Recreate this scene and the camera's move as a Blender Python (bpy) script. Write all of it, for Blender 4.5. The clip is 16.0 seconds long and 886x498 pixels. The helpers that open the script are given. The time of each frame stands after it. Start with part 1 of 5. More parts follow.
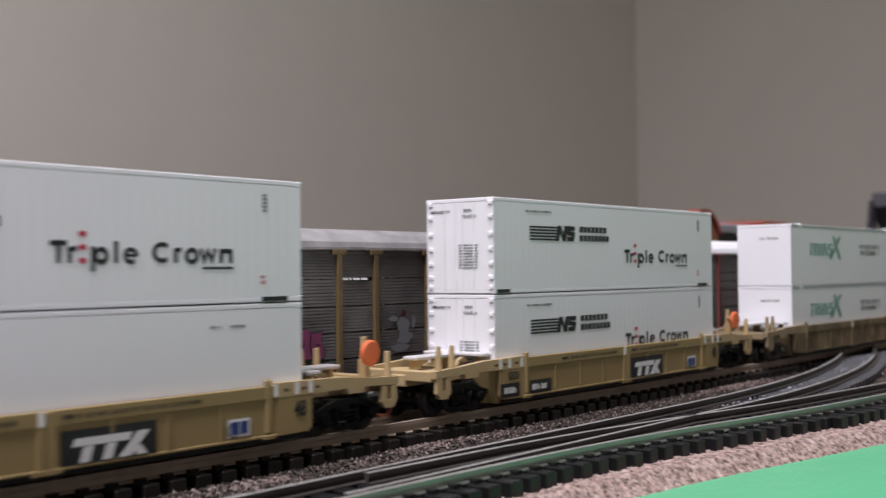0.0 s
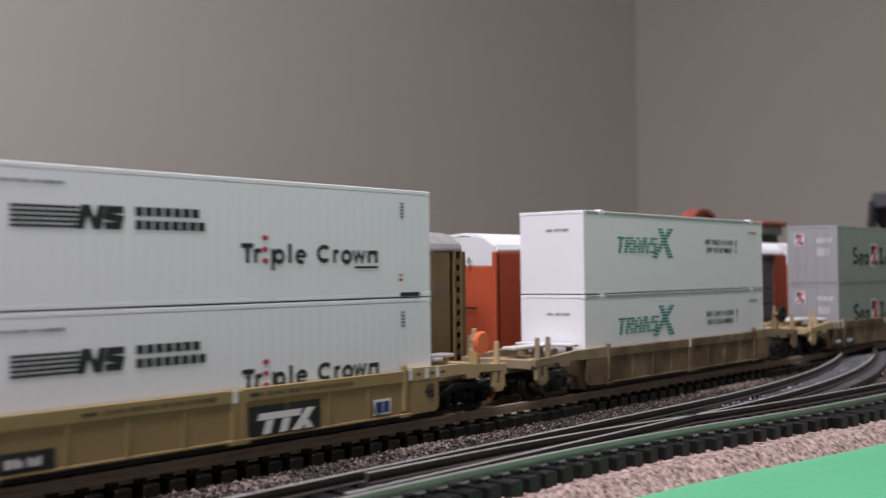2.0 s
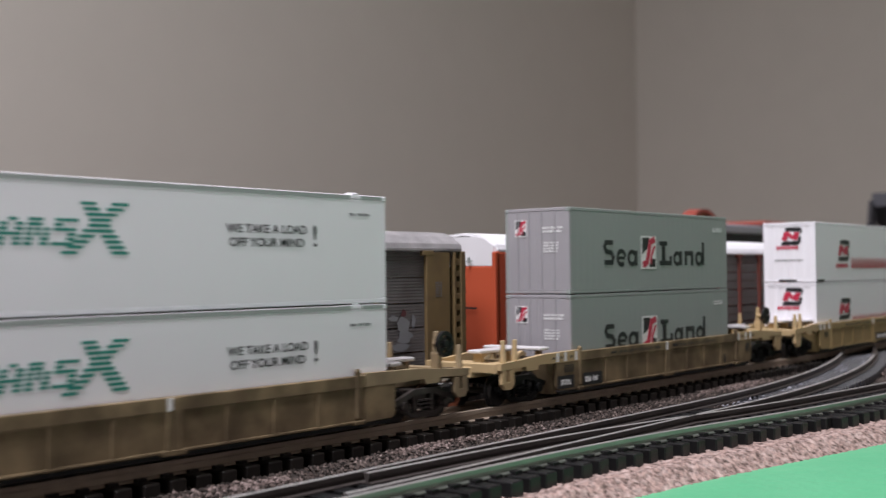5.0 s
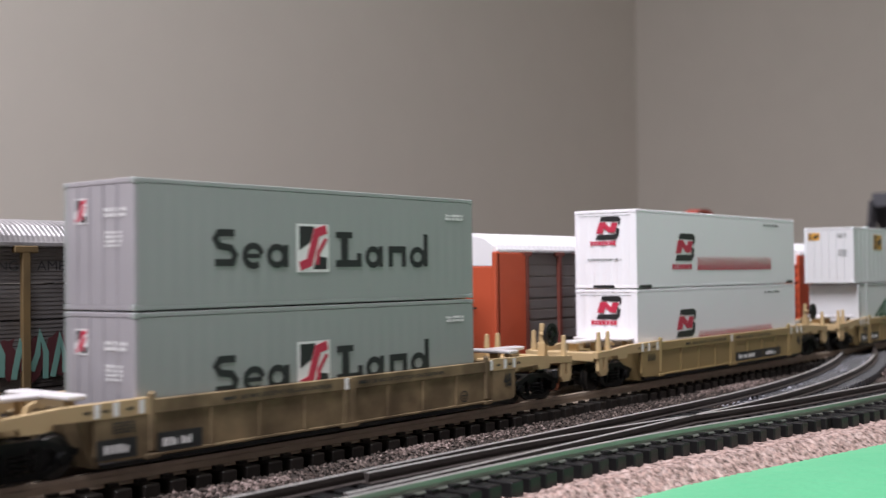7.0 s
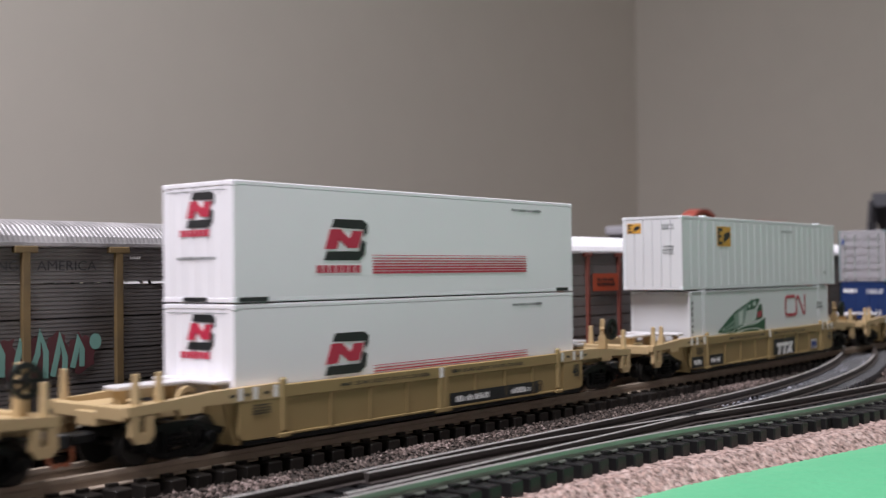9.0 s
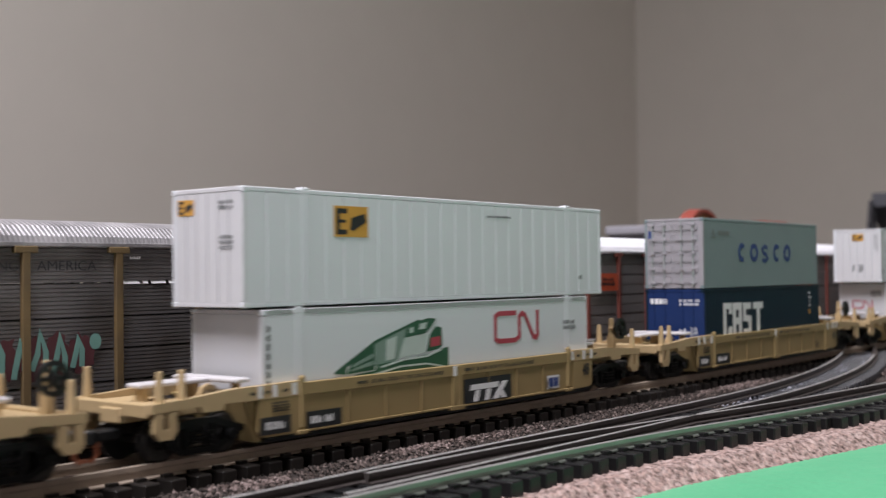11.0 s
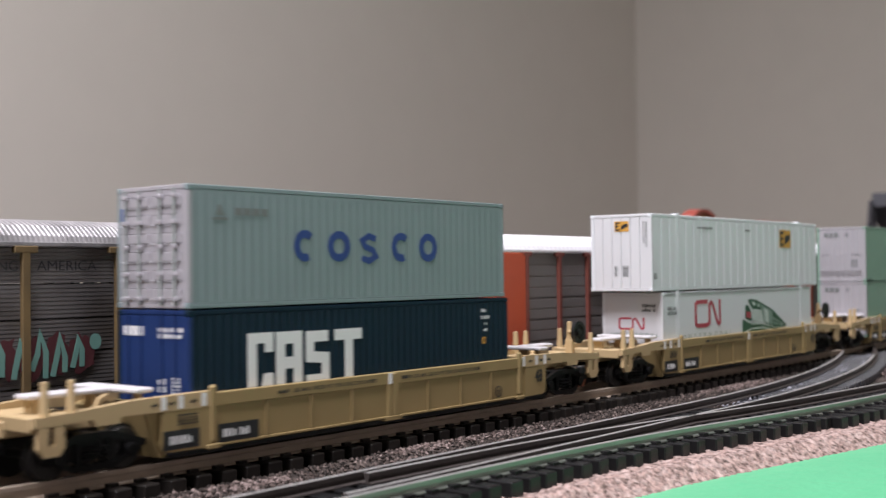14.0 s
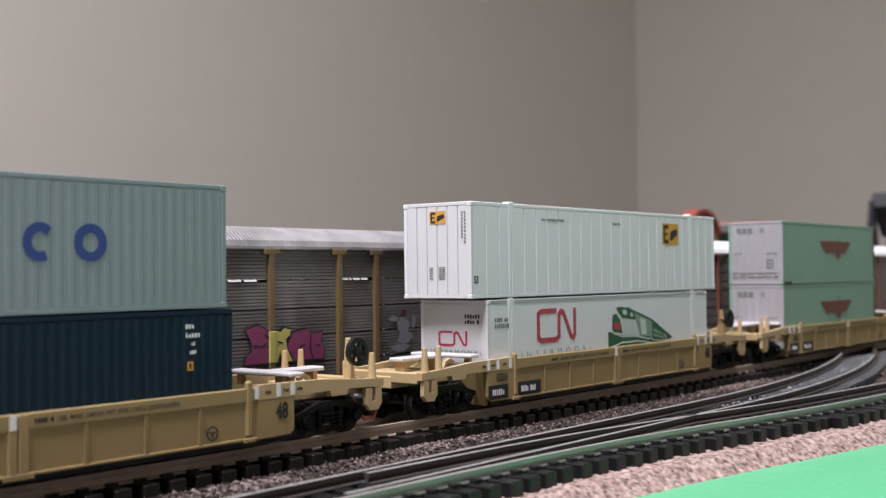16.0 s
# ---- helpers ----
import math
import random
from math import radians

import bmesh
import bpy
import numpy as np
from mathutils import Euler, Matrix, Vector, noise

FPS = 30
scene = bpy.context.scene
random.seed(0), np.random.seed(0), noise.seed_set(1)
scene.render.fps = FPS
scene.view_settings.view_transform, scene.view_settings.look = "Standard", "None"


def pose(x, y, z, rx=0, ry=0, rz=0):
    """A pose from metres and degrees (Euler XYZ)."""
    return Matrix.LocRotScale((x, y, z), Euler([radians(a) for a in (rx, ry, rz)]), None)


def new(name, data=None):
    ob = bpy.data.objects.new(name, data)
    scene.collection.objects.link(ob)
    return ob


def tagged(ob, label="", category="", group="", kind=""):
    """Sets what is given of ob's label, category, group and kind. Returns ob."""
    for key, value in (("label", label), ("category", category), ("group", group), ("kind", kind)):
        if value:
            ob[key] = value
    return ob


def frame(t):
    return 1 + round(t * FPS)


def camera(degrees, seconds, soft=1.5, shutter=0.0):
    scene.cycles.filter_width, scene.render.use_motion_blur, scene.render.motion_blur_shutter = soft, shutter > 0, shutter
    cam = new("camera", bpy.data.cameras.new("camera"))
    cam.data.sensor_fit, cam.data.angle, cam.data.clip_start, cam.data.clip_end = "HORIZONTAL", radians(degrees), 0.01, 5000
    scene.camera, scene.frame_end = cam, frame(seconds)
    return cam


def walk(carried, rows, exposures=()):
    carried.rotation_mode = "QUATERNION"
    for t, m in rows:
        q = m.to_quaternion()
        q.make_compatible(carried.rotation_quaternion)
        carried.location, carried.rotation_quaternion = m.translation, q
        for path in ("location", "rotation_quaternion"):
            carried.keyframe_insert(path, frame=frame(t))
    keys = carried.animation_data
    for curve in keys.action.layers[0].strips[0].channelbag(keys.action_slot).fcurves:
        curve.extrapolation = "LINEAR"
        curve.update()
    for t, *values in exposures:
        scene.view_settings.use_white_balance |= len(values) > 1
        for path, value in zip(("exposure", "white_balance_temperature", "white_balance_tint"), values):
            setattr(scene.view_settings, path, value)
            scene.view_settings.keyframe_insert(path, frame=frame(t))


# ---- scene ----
cam = camera(41.88, 16.0, soft=1.3, shutter=0.5)
cam.data.dof.use_dof = True
cam.data.dof.focus_distance = 0.205
cam.data.dof.aperture_fstop = 38
STAND = pose(-0.15306, -0.13675, 0.0259, 91.167, 0.653, -51.319)
walk(cam, [(0.0, STAND), (16.0, STAND)], exposures=[(0.0, 0.06), (2.0, -0.01), (3.5, 0.12), (4.5, 0.08), (5.6, 0.2), (7.0, 0.4), (8.0, 0.3), (9.0, 0.23), (10.0, 0.14), (11.2, 0.2), (12.5, 0.3), (14.0, 0.5), (15.0, 0.53), (16.0, 0.5)])

MM = 0.001

# ---- light: one fluorescent ceiling fitting, and the dim bounce of the room ----
world = bpy.data.worlds.new("room_air")
scene.world = world
world.use_nodes = True
world.node_tree.nodes["Background"].inputs[0].default_value = (1.0, 0.96, 1.0, 1)
world.node_tree.nodes["Background"].inputs[1].default_value = 0.01


def ceiling_lamp(x, y, z, sx, sy, watts, colour):
    data = bpy.data.lights.new("ceiling_lamp", "AREA")
    data.shape, data.size, data.size_y, data.energy, data.color = "RECTANGLE", sx, sy, watts, colour
    ob = new("ceiling_lamp", data)
    ob.matrix_world = pose(x, y, z)
    return ob


ceiling_lamp(-0.66, -0.13, 1.36, 1.2, 0.5, 43, (0.955, 0.93, 1.0))


# ---- materials ----
def mat(name, base, rough=0.5, metal=0.0, vary=0.06, size=4.0, bump=0.0, bump_size=1.0, dirt=None, dirt_amount=0.0, dirt_size=12.0, spec=0.5, random_amount=0.0, contrast=0.0):
    """size, bump_size, dirt_size: grain in millimetres."""
    m = bpy.data.materials.new(name)
    m.use_nodes = True
    nt = m.node_tree
    b = nt.nodes["Principled BSDF"]
    b.inputs["Roughness"].default_value = rough
    b.inputs["Metallic"].default_value = metal
    b.inputs["Specular IOR Level"].default_value = spec
    co = nt.nodes.new("ShaderNodeTexCoord")

    def noise_node(mm, detail=4):
        n = nt.nodes.new("ShaderNodeTexNoise")
        n.inputs["Scale"].default_value = 1000.0 / mm
        n.inputs["Detail"].default_value = detail
        nt.links.new(co.outputs["Object"], n.inputs["Vector"])
        return n

    def mix(kind, fac, a, c):
        x = nt.nodes.new("ShaderNodeMix")
        x.data_type, x.blend_type = "RGBA", kind
        if hasattr(fac, "links"):
            nt.links.new(fac, x.inputs[0])
        else:
            x.inputs[0].default_value = fac
        for sock, v in ((x.inputs[6], a), (x.inputs[7], c)):
            if hasattr(v, "links"):
                nt.links.new(v, sock)
            else:
                sock.default_value = (*v, 1)
        return x.outputs[2]

    n1 = noise_node(size)
    lo = tuple(max(0, v * (1 - vary)) for v in base)
    hi = tuple(min(1, v * (1 + vary)) for v in base)
    fac = n1.outputs["Fac"]
    if contrast:
        ct = nt.nodes.new("ShaderNodeMapRange")
        ct.inputs[1].default_value, ct.inputs[2].default_value = 0.5 - contrast, 0.5 + contrast
        nt.links.new(fac, ct.inputs[0])
        fac = ct.outputs[0]
    col = mix("MIX", fac, lo, hi)
    if random_amount:
        info = nt.nodes.new("ShaderNodeObjectInfo")
        mp = nt.nodes.new("ShaderNodeMapRange")
        mp.inputs[3].default_value, mp.inputs[4].default_value = 1 - random_amount, 1 + random_amount
        nt.links.new(info.outputs["Random"], mp.inputs[0])
        hsv = nt.nodes.new("ShaderNodeHueSaturation")
        nt.links.new(mp.outputs[0], hsv.inputs["Value"])
        nt.links.new(col, hsv.inputs["Color"])
        col = hsv.outputs[0]
    if dirt:
        n2 = noise_node(dirt_size, 6)
        ramp = nt.nodes.new("ShaderNodeMapRange")
        ramp.inputs[1].default_value, ramp.inputs[2].default_value, ramp.inputs[4].default_value = 0.45, 0.7, dirt_amount
        nt.links.new(n2.outputs["Fac"], ramp.inputs[0])
        col = mix("MIX", ramp.outputs[0], col, dirt)
    nt.links.new(col, b.inputs["Base Color"])
    n3 = noise_node(size * 0.6)
    rr = nt.nodes.new("ShaderNodeMapRange")
    rr.inputs[3].default_value, rr.inputs[4].default_value = max(0.02, rough - 0.08), min(1, rough + 0.08)
    nt.links.new(n3.outputs["Fac"], rr.inputs[0])
    nt.links.new(rr.outputs[0], b.inputs["Roughness"])
    if bump:
        n4 = noise_node(bump_size, 3)
        bp = nt.nodes.new("ShaderNodeBump")
        bp.inputs["Strength"].default_value = min(1, bump)
        bp.inputs["Distance"].default_value = bump_size * 0.4 * MM
        nt.links.new(n4.outputs["Fac"], bp.inputs["Height"])
        nt.links.new(bp.outputs[0], b.inputs["Normal"])
    return m


M = dict(
    wall=mat("wall_paint", (0.686, 0.640, 0.584), 0.85, vary=0.03, size=60, bump=0.15, bump_size=3),
    ceiling=mat("ceiling_paint", (0.58, 0.56, 0.54), 0.9, vary=0.02, size=80),
    floor=mat("carpet", (0.13, 0.11, 0.10), 0.95, size=5, vary=0.2, bump=0.5, bump_size=3),
    green=mat("mint_green_paint", (0.106, 0.43, 0.222), 0.4, vary=0.05, size=9, bump=0.18, bump_size=2.5),
    cork=mat("cork", (0.235, 0.165, 0.145), 0.95, spec=0.15, vary=0.7, size=0.9, bump=1.0, bump_size=0.9, dirt=(0.54, 0.425, 0.39), dirt_amount=0.65, dirt_size=1.3, contrast=0.17),
    ballast=mat("ballast", (0.045, 0.038, 0.034), 0.95, spec=0.1, vary=0.65, size=0.8, bump=1.0, bump_size=0.8, dirt=(0.24, 0.175, 0.155), dirt_amount=0.5, dirt_size=11, contrast=0.14),
    tie=mat("black_tie_plastic", (0.011, 0.0105, 0.011), 0.36, vary=0.3, size=2, bump=0.15, bump_size=0.5, random_amount=0.25, spec=0.25),
    tie_brown=mat("brown_tie_plastic", (0.016, 0.0135, 0.012), 0.45, vary=0.3, size=2, bump=0.2, bump_size=0.5, random_amount=0.25, spec=0.25),
    # strong speckle in the colour imitates light glinting off the ties
    tie_grey=mat("glint_speckled_tie", (0.022, 0.022, 0.025), 0.4, contrast=0.12, vary=0.8, size=1.0, bump=0.4, bump_size=0.8, random_amount=0.2),
    board=mat("pale_bounce_board", (0.46, 0.45, 0.455), 0.6, vary=0.06, size=20, bump=0.1, bump_size=2),
    plywood=mat("plywood", (0.30, 0.215, 0.13), 0.7, vary=0.2, size=8, bump=0.2, bump_size=2),
    rail=mat("nickel_rail", (0.74, 0.72, 0.71), 0.5, metal=1.0, vary=0.1, size=3),
    rail_rust=mat("rusty_rail", (0.36, 0.29, 0.232), 0.42, vary=0.25, size=3, bump=0.2, bump_size=0.6),
    rail_green=mat("tarnished_rail", (0.40, 0.42, 0.38), 0.42, metal=0.9, vary=0.2, size=4),
    rail_dark=mat("dark_rail", (0.055, 0.046, 0.043), 0.4, spec=0.4, vary=0.3, size=3),
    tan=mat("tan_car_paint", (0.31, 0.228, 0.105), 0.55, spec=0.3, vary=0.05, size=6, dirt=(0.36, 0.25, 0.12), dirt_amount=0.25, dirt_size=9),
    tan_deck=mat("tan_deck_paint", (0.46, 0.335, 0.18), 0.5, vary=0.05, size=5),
    deck_worn=mat("weathered_deck_paint", (0.31, 0.235, 0.14), 0.6, vary=0.15, size=3, dirt=(0.12, 0.085, 0.055), dirt_amount=0.6, dirt_size=7),
    tan_worn=mat("weathered_tan_paint", (0.205, 0.153, 0.088), 0.65, spec=0.25, vary=0.35, size=6, contrast=0.2, dirt=(0.075, 0.052, 0.032), dirt_amount=0.85, dirt_size=8),
    rib=mat("tan_shadow_line", (0.26, 0.185, 0.08), 0.6, vary=0.1, size=3),
    black=mat("black_plastic", (0.009, 0.009, 0.0095), 0.4, spec=0.35, vary=0.25, size=2),
    truck=mat("black_truck", (0.007, 0.007, 0.0075), 0.42, spec=0.18, vary=0.3, size=2),
    wheel=mat("wheel_metal", (0.05, 0.047, 0.045), 0.35, metal=0.8, vary=0.2, size=2),
    orange=mat("orange_plastic", (0.75, 0.17, 0.06), 0.5, vary=0.05, size=1),
    copper=mat("copper_coupler", (0.45, 0.16, 0.09), 0.4, metal=0.6, vary=0.1, size=1),
    pad=mat("silver_walkway", (0.58, 0.56, 0.57), 0.4, vary=0.1, size=1.5, bump=0.3, bump_size=0.5),
    white=mat("white_container_paint", (0.862, 0.846, 0.90), 0.42, vary=0.02, size=12),
    white_warm=mat("white_end_paint", (0.86, 0.845, 0.89), 0.42, vary=0.02, size=10),
    # white ends toned down; on the lower container this paints in overhang shade
    white_dimmed=mat("dimmed_white_end", (0.62, 0.62, 0.64), 0.45, vary=0.03, size=10),
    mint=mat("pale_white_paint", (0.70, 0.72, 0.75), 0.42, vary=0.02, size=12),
    sage=mat("sage_green_paint", (0.30, 0.325, 0.318), 0.4, vary=0.04, size=10),
    sea=mat("sea_green_paint", (0.198, 0.252, 0.262), 0.42, vary=0.07, size=14),
    leaf=mat("apple_green_paint", (0.200, 0.318, 0.252), 0.45, vary=0.05, size=10),
    silver=mat("silver_paint", (0.37, 0.355, 0.38), 0.42, metal=0.15, vary=0.06, size=6),
    grey_trim=mat("grey_trim_paint", (0.33, 0.36, 0.35), 0.5, vary=0.06, size=6),
    navy=mat("dark_teal_paint", (0.004, 0.0165, 0.031), 0.5, spec=0.2, vary=0.1, size=8),
    blue=mat("dark_blue_paint", (0.012, 0.030, 0.11), 0.5, spec=0.25, vary=0.08, size=8),
    oxide=mat("oxide_red_paint", (0.17, 0.05, 0.04), 0.55, vary=0.1, size=5),
    ink=mat("black_ink", (0.015, 0.016, 0.018), 0.5, vary=0.05, size=3),
    ink_grey=mat("grey_ink", (0.16, 0.17, 0.17), 0.5, vary=0.05, size=3),
    ink_red=mat("red_ink", (0.50, 0.03, 0.07), 0.5, vary=0.04, size=3),
    ink_maroon=mat("crimson_ink", (0.42, 0.05, 0.075), 0.5, vary=0.04, size=3),
    ink_blue=mat("blue_ink", (0.02, 0.05, 0.20), 0.5, vary=0.04, size=3),
    ink_teal=mat("teal_ink", (0.012, 0.24, 0.19), 0.5, vary=0.04, size=3),
    ink_green=mat("forest_green_ink", (0.02, 0.09, 0.045), 0.5, vary=0.08, size=3),
    ink_mid=mat("grey_green_ink", (0.20, 0.29, 0.24), 0.5, vary=0.08, size=3),
    ink_pale=mat("pale_green_ink", (0.50, 0.58, 0.54), 0.5, vary=0.08, size=3),
    ink_white=mat("white_ink", (0.78, 0.78, 0.78), 0.5, vary=0.03, size=3),
    ink_gold=mat("gold_ink", (0.60, 0.31, 0.05), 0.5, vary=0.04, size=3),
    rack_brown=mat("mustard_brown_paint", (0.17, 0.115, 0.05), 0.6, vary=0.15, size=4, dirt=(0.10, 0.07, 0.04), dirt_amount=0.6, dirt_size=6),
    rack_grey=mat("grimy_grey_panel", (0.125, 0.116, 0.116), 0.5, vary=0.35, size=14, contrast=0.2, dirt=(0.045, 0.034, 0.026), dirt_amount=0.75, dirt_size=9, random_amount=0.15),
    rack_clean=mat("grey_panel", (0.165, 0.152, 0.148), 0.5, vary=0.1, size=5),
    rack_roof=mat("galvanised_roof", (0.36, 0.345, 0.355), 0.38, metal=0.35, vary=0.3, size=6, contrast=0.2),
    rack_orange=mat("orange_red_paint", (0.50, 0.085, 0.035), 0.5, vary=0.06, size=6),
    rack_white=mat("white_roof_paint", (0.80, 0.79, 0.82), 0.4, vary=0.02, size=6),
    rack_dull=mat("dull_red_paint", (0.20, 0.06, 0.045), 0.55, vary=0.1, size=6),
    earth=mat("brown_ground_cover", (0.10, 0.085, 0.06), 0.95, vary=0.3, size=3, bump=0.6, bump_size=2),
    pink=mat("magenta_spray", (0.21, 0.035, 0.115), 0.6, vary=0.1, size=3),
    yellow=mat("yellow_spray", (0.48, 0.44, 0.13), 0.6, vary=0.1, size=3),
    aqua=mat("aqua_spray", (0.16, 0.33, 0.29), 0.6, vary=0.1, size=3),
    maroon=mat("maroon_spray", (0.085, 0.022, 0.027), 0.6, vary=0.1, size=3),
    pale=mat("pale_grey_spray", (0.21, 0.22, 0.235), 0.6, vary=0.1, size=3),
    terracotta=mat("terracotta_wall", (0.33, 0.135, 0.06), 0.7, vary=0.12, size=6),
    roof_red=mat("red_roof", (0.33, 0.07, 0.05), 0.6, vary=0.1, size=6),
    roof_grey=mat("grey_roof", (0.34, 0.33, 0.37), 0.6, vary=0.08, size=8),
    slate=mat("dark_slate_wall", (0.035, 0.032, 0.04), 0.6, vary=0.15, size=8),
    tower=mat("tower_grey_paint", (0.09, 0.09, 0.105), 0.6, vary=0.15, size=8),
)


# ---- mesh helpers (millimetres in, metres out) ----
def box(bm, x0, x1, y0, y1, z0, z1, bevel=0.0):
    vs = [bm.verts.new((x, y, z)) for x in (x0, x1) for y in (y0, y1) for z in (z0, z1)]
    q = [bm.faces.new([vs[i] for i in f]) for f in ((0, 1, 3, 2), (4, 6, 7, 5), (0, 4, 5, 1), (2, 3, 7, 6), (0, 2, 6, 4), (1, 5, 7, 3))]
    if bevel:
        es = list({e for f in q for e in f.edges})
        bmesh.ops.bevel(bm, geom=es, offset=bevel, segments=1, affect="EDGES", profile=0.5)


def cyl(bm, cx, cy, cz, r, h, axis="z", seg=16, r2=None, bevel=0.0):
    m = {"z": Matrix(), "x": Matrix.Rotation(radians(90), 4, "Y"), "y": Matrix.Rotation(radians(-90), 4, "X")}[axis]
    out = bmesh.ops.create_cone(bm, cap_ends=True, segments=seg, radius1=r, radius2=r if r2 is None else r2, depth=h, matrix=Matrix.Translation((cx, cy, cz)) @ m)
    if bevel:
        caps = {e for v in out["verts"] for e in v.link_edges if any(len(f.verts) > 4 for f in e.link_faces)}
        bmesh.ops.bevel(bm, geom=list(caps), offset=bevel, segments=1, affect="EDGES", profile=0.5)


def prism(bm, pts, place, depth):
    """A flat shape of (u, v) points set on a surface by place(u, v, out), depth proud."""
    lo = [bm.verts.new(place(u, v, 0.0)) for u, v in pts]
    hi = [bm.verts.new(place(u, v, depth)) for u, v in pts]
    n = len(pts)
    bm.faces.new(hi)
    bm.faces.new(lo[::-1])
    for i in range(n):
        bm.faces.new((lo[i], lo[(i + 1) % n], hi[(i + 1) % n], hi[i]))


def finish(name, bm, material, smooth=False):
    bmesh.ops.recalc_face_normals(bm, faces=bm.faces[:])
    bmesh.ops.scale(bm, vec=(MM, MM, MM), verts=bm.verts[:])
    me = bpy.data.meshes.new(name)
    bm.to_mesh(me)
    bm.free()
    me.materials.append(M[material])
    if smooth:
        for p in me.polygons:
            p.use_smooth = True
    return me


def part(name, bm, material, parent, label="", smooth=False):
    ob = new(name, finish(name, bm, material, smooth))
    ob.parent = parent
    return tagged(ob, label)


def thing(name, label, category, group="", kind="", at=None):
    ob = new(name)
    ob.empty_display_size = 0.01
    if at:
        ob.matrix_world = pose(at[0] * MM, at[1] * MM, at[2] * MM)
    return tagged(ob, label, category, group, kind)


def solid(name, bm, material, label, category, kind="", smooth=False):
    return tagged(new(name, finish(name, bm, material, smooth)), label, category, kind=kind)


# ---- the room ----
def slab(name, x0, x1, y0, y1, z0, z1, material, label, category):
    bm = bmesh.new()
    box(bm, x0, x1, y0, y1, z0, z1)
    return solid(name, bm, material, label, category, "structure")


slab("wall_north", -4200, 2120, 1127, 1247, -880, 1400, "wall", "plain beige painted room wall", "wall")
slab("wall_east", 2120, 2240, -1900, 1247, -880, 1400, "wall", "plain beige painted room wall", "wall")
# south, west, ceiling and floor lie out of view; set to limit bounce light
slab("wall_south", -4200, 2120, -2020, -1900, -880, 1400, "wall", "plain beige painted room wall", "wall")
slab("wall_west", -4320, -4200, -2020, 1247, -880, 1400, "wall", "plain beige painted room wall", "wall")
slab("ceiling", -4320, 2240, -2020, 1247, 1402, 1500, "ceiling", "flat off-white room ceiling", "ceiling")
slab("floor", -4320, 2240, -2020, 1247, -980, -882, "floor", "brown carpeted room floor", "floor")


# ---- the layout table ----
BED = -4.1      # top of the cork
TABLE = -6.4    # top of the green board


def smooth01(v):
    v = max(0.0, min(1.0, v))
    return v * v * (3 - 2 * v)


table = thing("layout_table", "large layout table with a mint green painted top", "table")
bm = bmesh.new()
box(bm, -700, 1200, -430, 620, TABLE - 24, TABLE - 4, 1.0)
part("tabletop", bm, "plywood", table, "bare plywood top")
bm = bmesh.new()
box(bm, -66, 1200, -112, 51, TABLE - 4, TABLE, 0.6)
# out-of-view extension, there for its green bounce on the far containers
box(bm, 110, 1200, -434, -112.2, TABLE - 4, TABLE, 0.6)
part("green_board", bm, "green", table, "mint green painted board")
# unseen pale board, added to reflect light onto the train's near sides
bm = bmesh.new()
box(bm, -700, -66.4, -434, 51, TABLE - 4, TABLE, 0.6)
box(bm, -66.2, 109.8, -434, -112.4, TABLE - 4, TABLE, 0.6)
part("base_board", bm, "board", table, "unseen pale grey board added to brighten the train's near sides")
for lx in (-650, 1150):
    for ly in (-390, 580):
        bm = bmesh.new()
        box(bm, lx - 30, lx + 30, ly - 30, ly + 30, -882, TABLE - 24)
        part("leg", bm, "rack_brown", table)


bm = bmesh.new()
box(bm, -690, 1190, 51, 610, TABLE + 0.2, TABLE + 1.6, 0.4)
solid("ground_cover", bm, "earth", "brown scenic ground cover behind the storage track", "ground cover", "structure")


WYE_X = np.arange(-320.0, 480.0, 2.0)
WYE_Y = np.interp(WYE_X, (-400, -60, -34, 0, 22, 40, 53, 75, 94, 121, 500), (-37.2, -37.2, -37.6, -39.4, -42.1, -45.5, -47.8, -50.7, -52.5, -54.8, -85.0))
WYE_Y = np.convolve(np.pad(WYE_Y, 8, "edge"), np.ones(17) / 17, "valid")


def wye_y(x):
    """Middle line of the turnout's near route."""
    return float(np.interp(x, WYE_X, WYE_Y))


def left_y(x):
    """Middle line of the turnout's far route."""
    return -35.7 + (max(0.0, x - 55) ** 2) / 1000


def main_y(x):
    return 0.0


def yard_y(x):
    return 32.0


def grain(x, y, amp, mm):
    return amp * noise.noise(Vector((x / mm, y / mm, 3.1)))


def strip(name, xs, across, material, label, category):
    """A sheet made of rows across the bed; across(x) gives (y, z) pairs."""
    bm = bmesh.new()
    last = None
    for x in xs:
        row = [bm.verts.new((x, y, z)) for y, z in across(x)]
        if last:
            for i in range(len(row) - 1):
                bm.faces.new((last[i], row[i], row[i + 1], last[i + 1]))
        last = row
    return solid(name, bm, material, label, category, "stuff", True)


def near_edge(x):
    return -49.7 - 0.13 * max(0.0, x + 13) - 0.06 * max(0.0, x - 15)


def cork_rows(x):
    e = near_edge(x)
    pts = []
    for k in range(0, 13):            # flat shoulder
        y = e + 6 - k * 0.5
        pts.append((y, BED + grain(x, y, 0.4, 0.75)))
    for k in range(1, 9):             # bevelled flank down to the board
        s = k / 8
        y = e - 4.3 * s
        pts.append((y - 0.25 + grain(x, y * 3, 0.6, 0.8), BED - s * (BED - TABLE + 0.3) + grain(x, y * 3 + 50, 0.4, 0.8)))
    return pts


xs = [-140 + 0.4 * i for i in range(int(420 / 0.4))]
strip("cork_edge", xs, cork_rows, "cork", "granular brown cork roadbed with a bevelled edge", "cork roadbed")


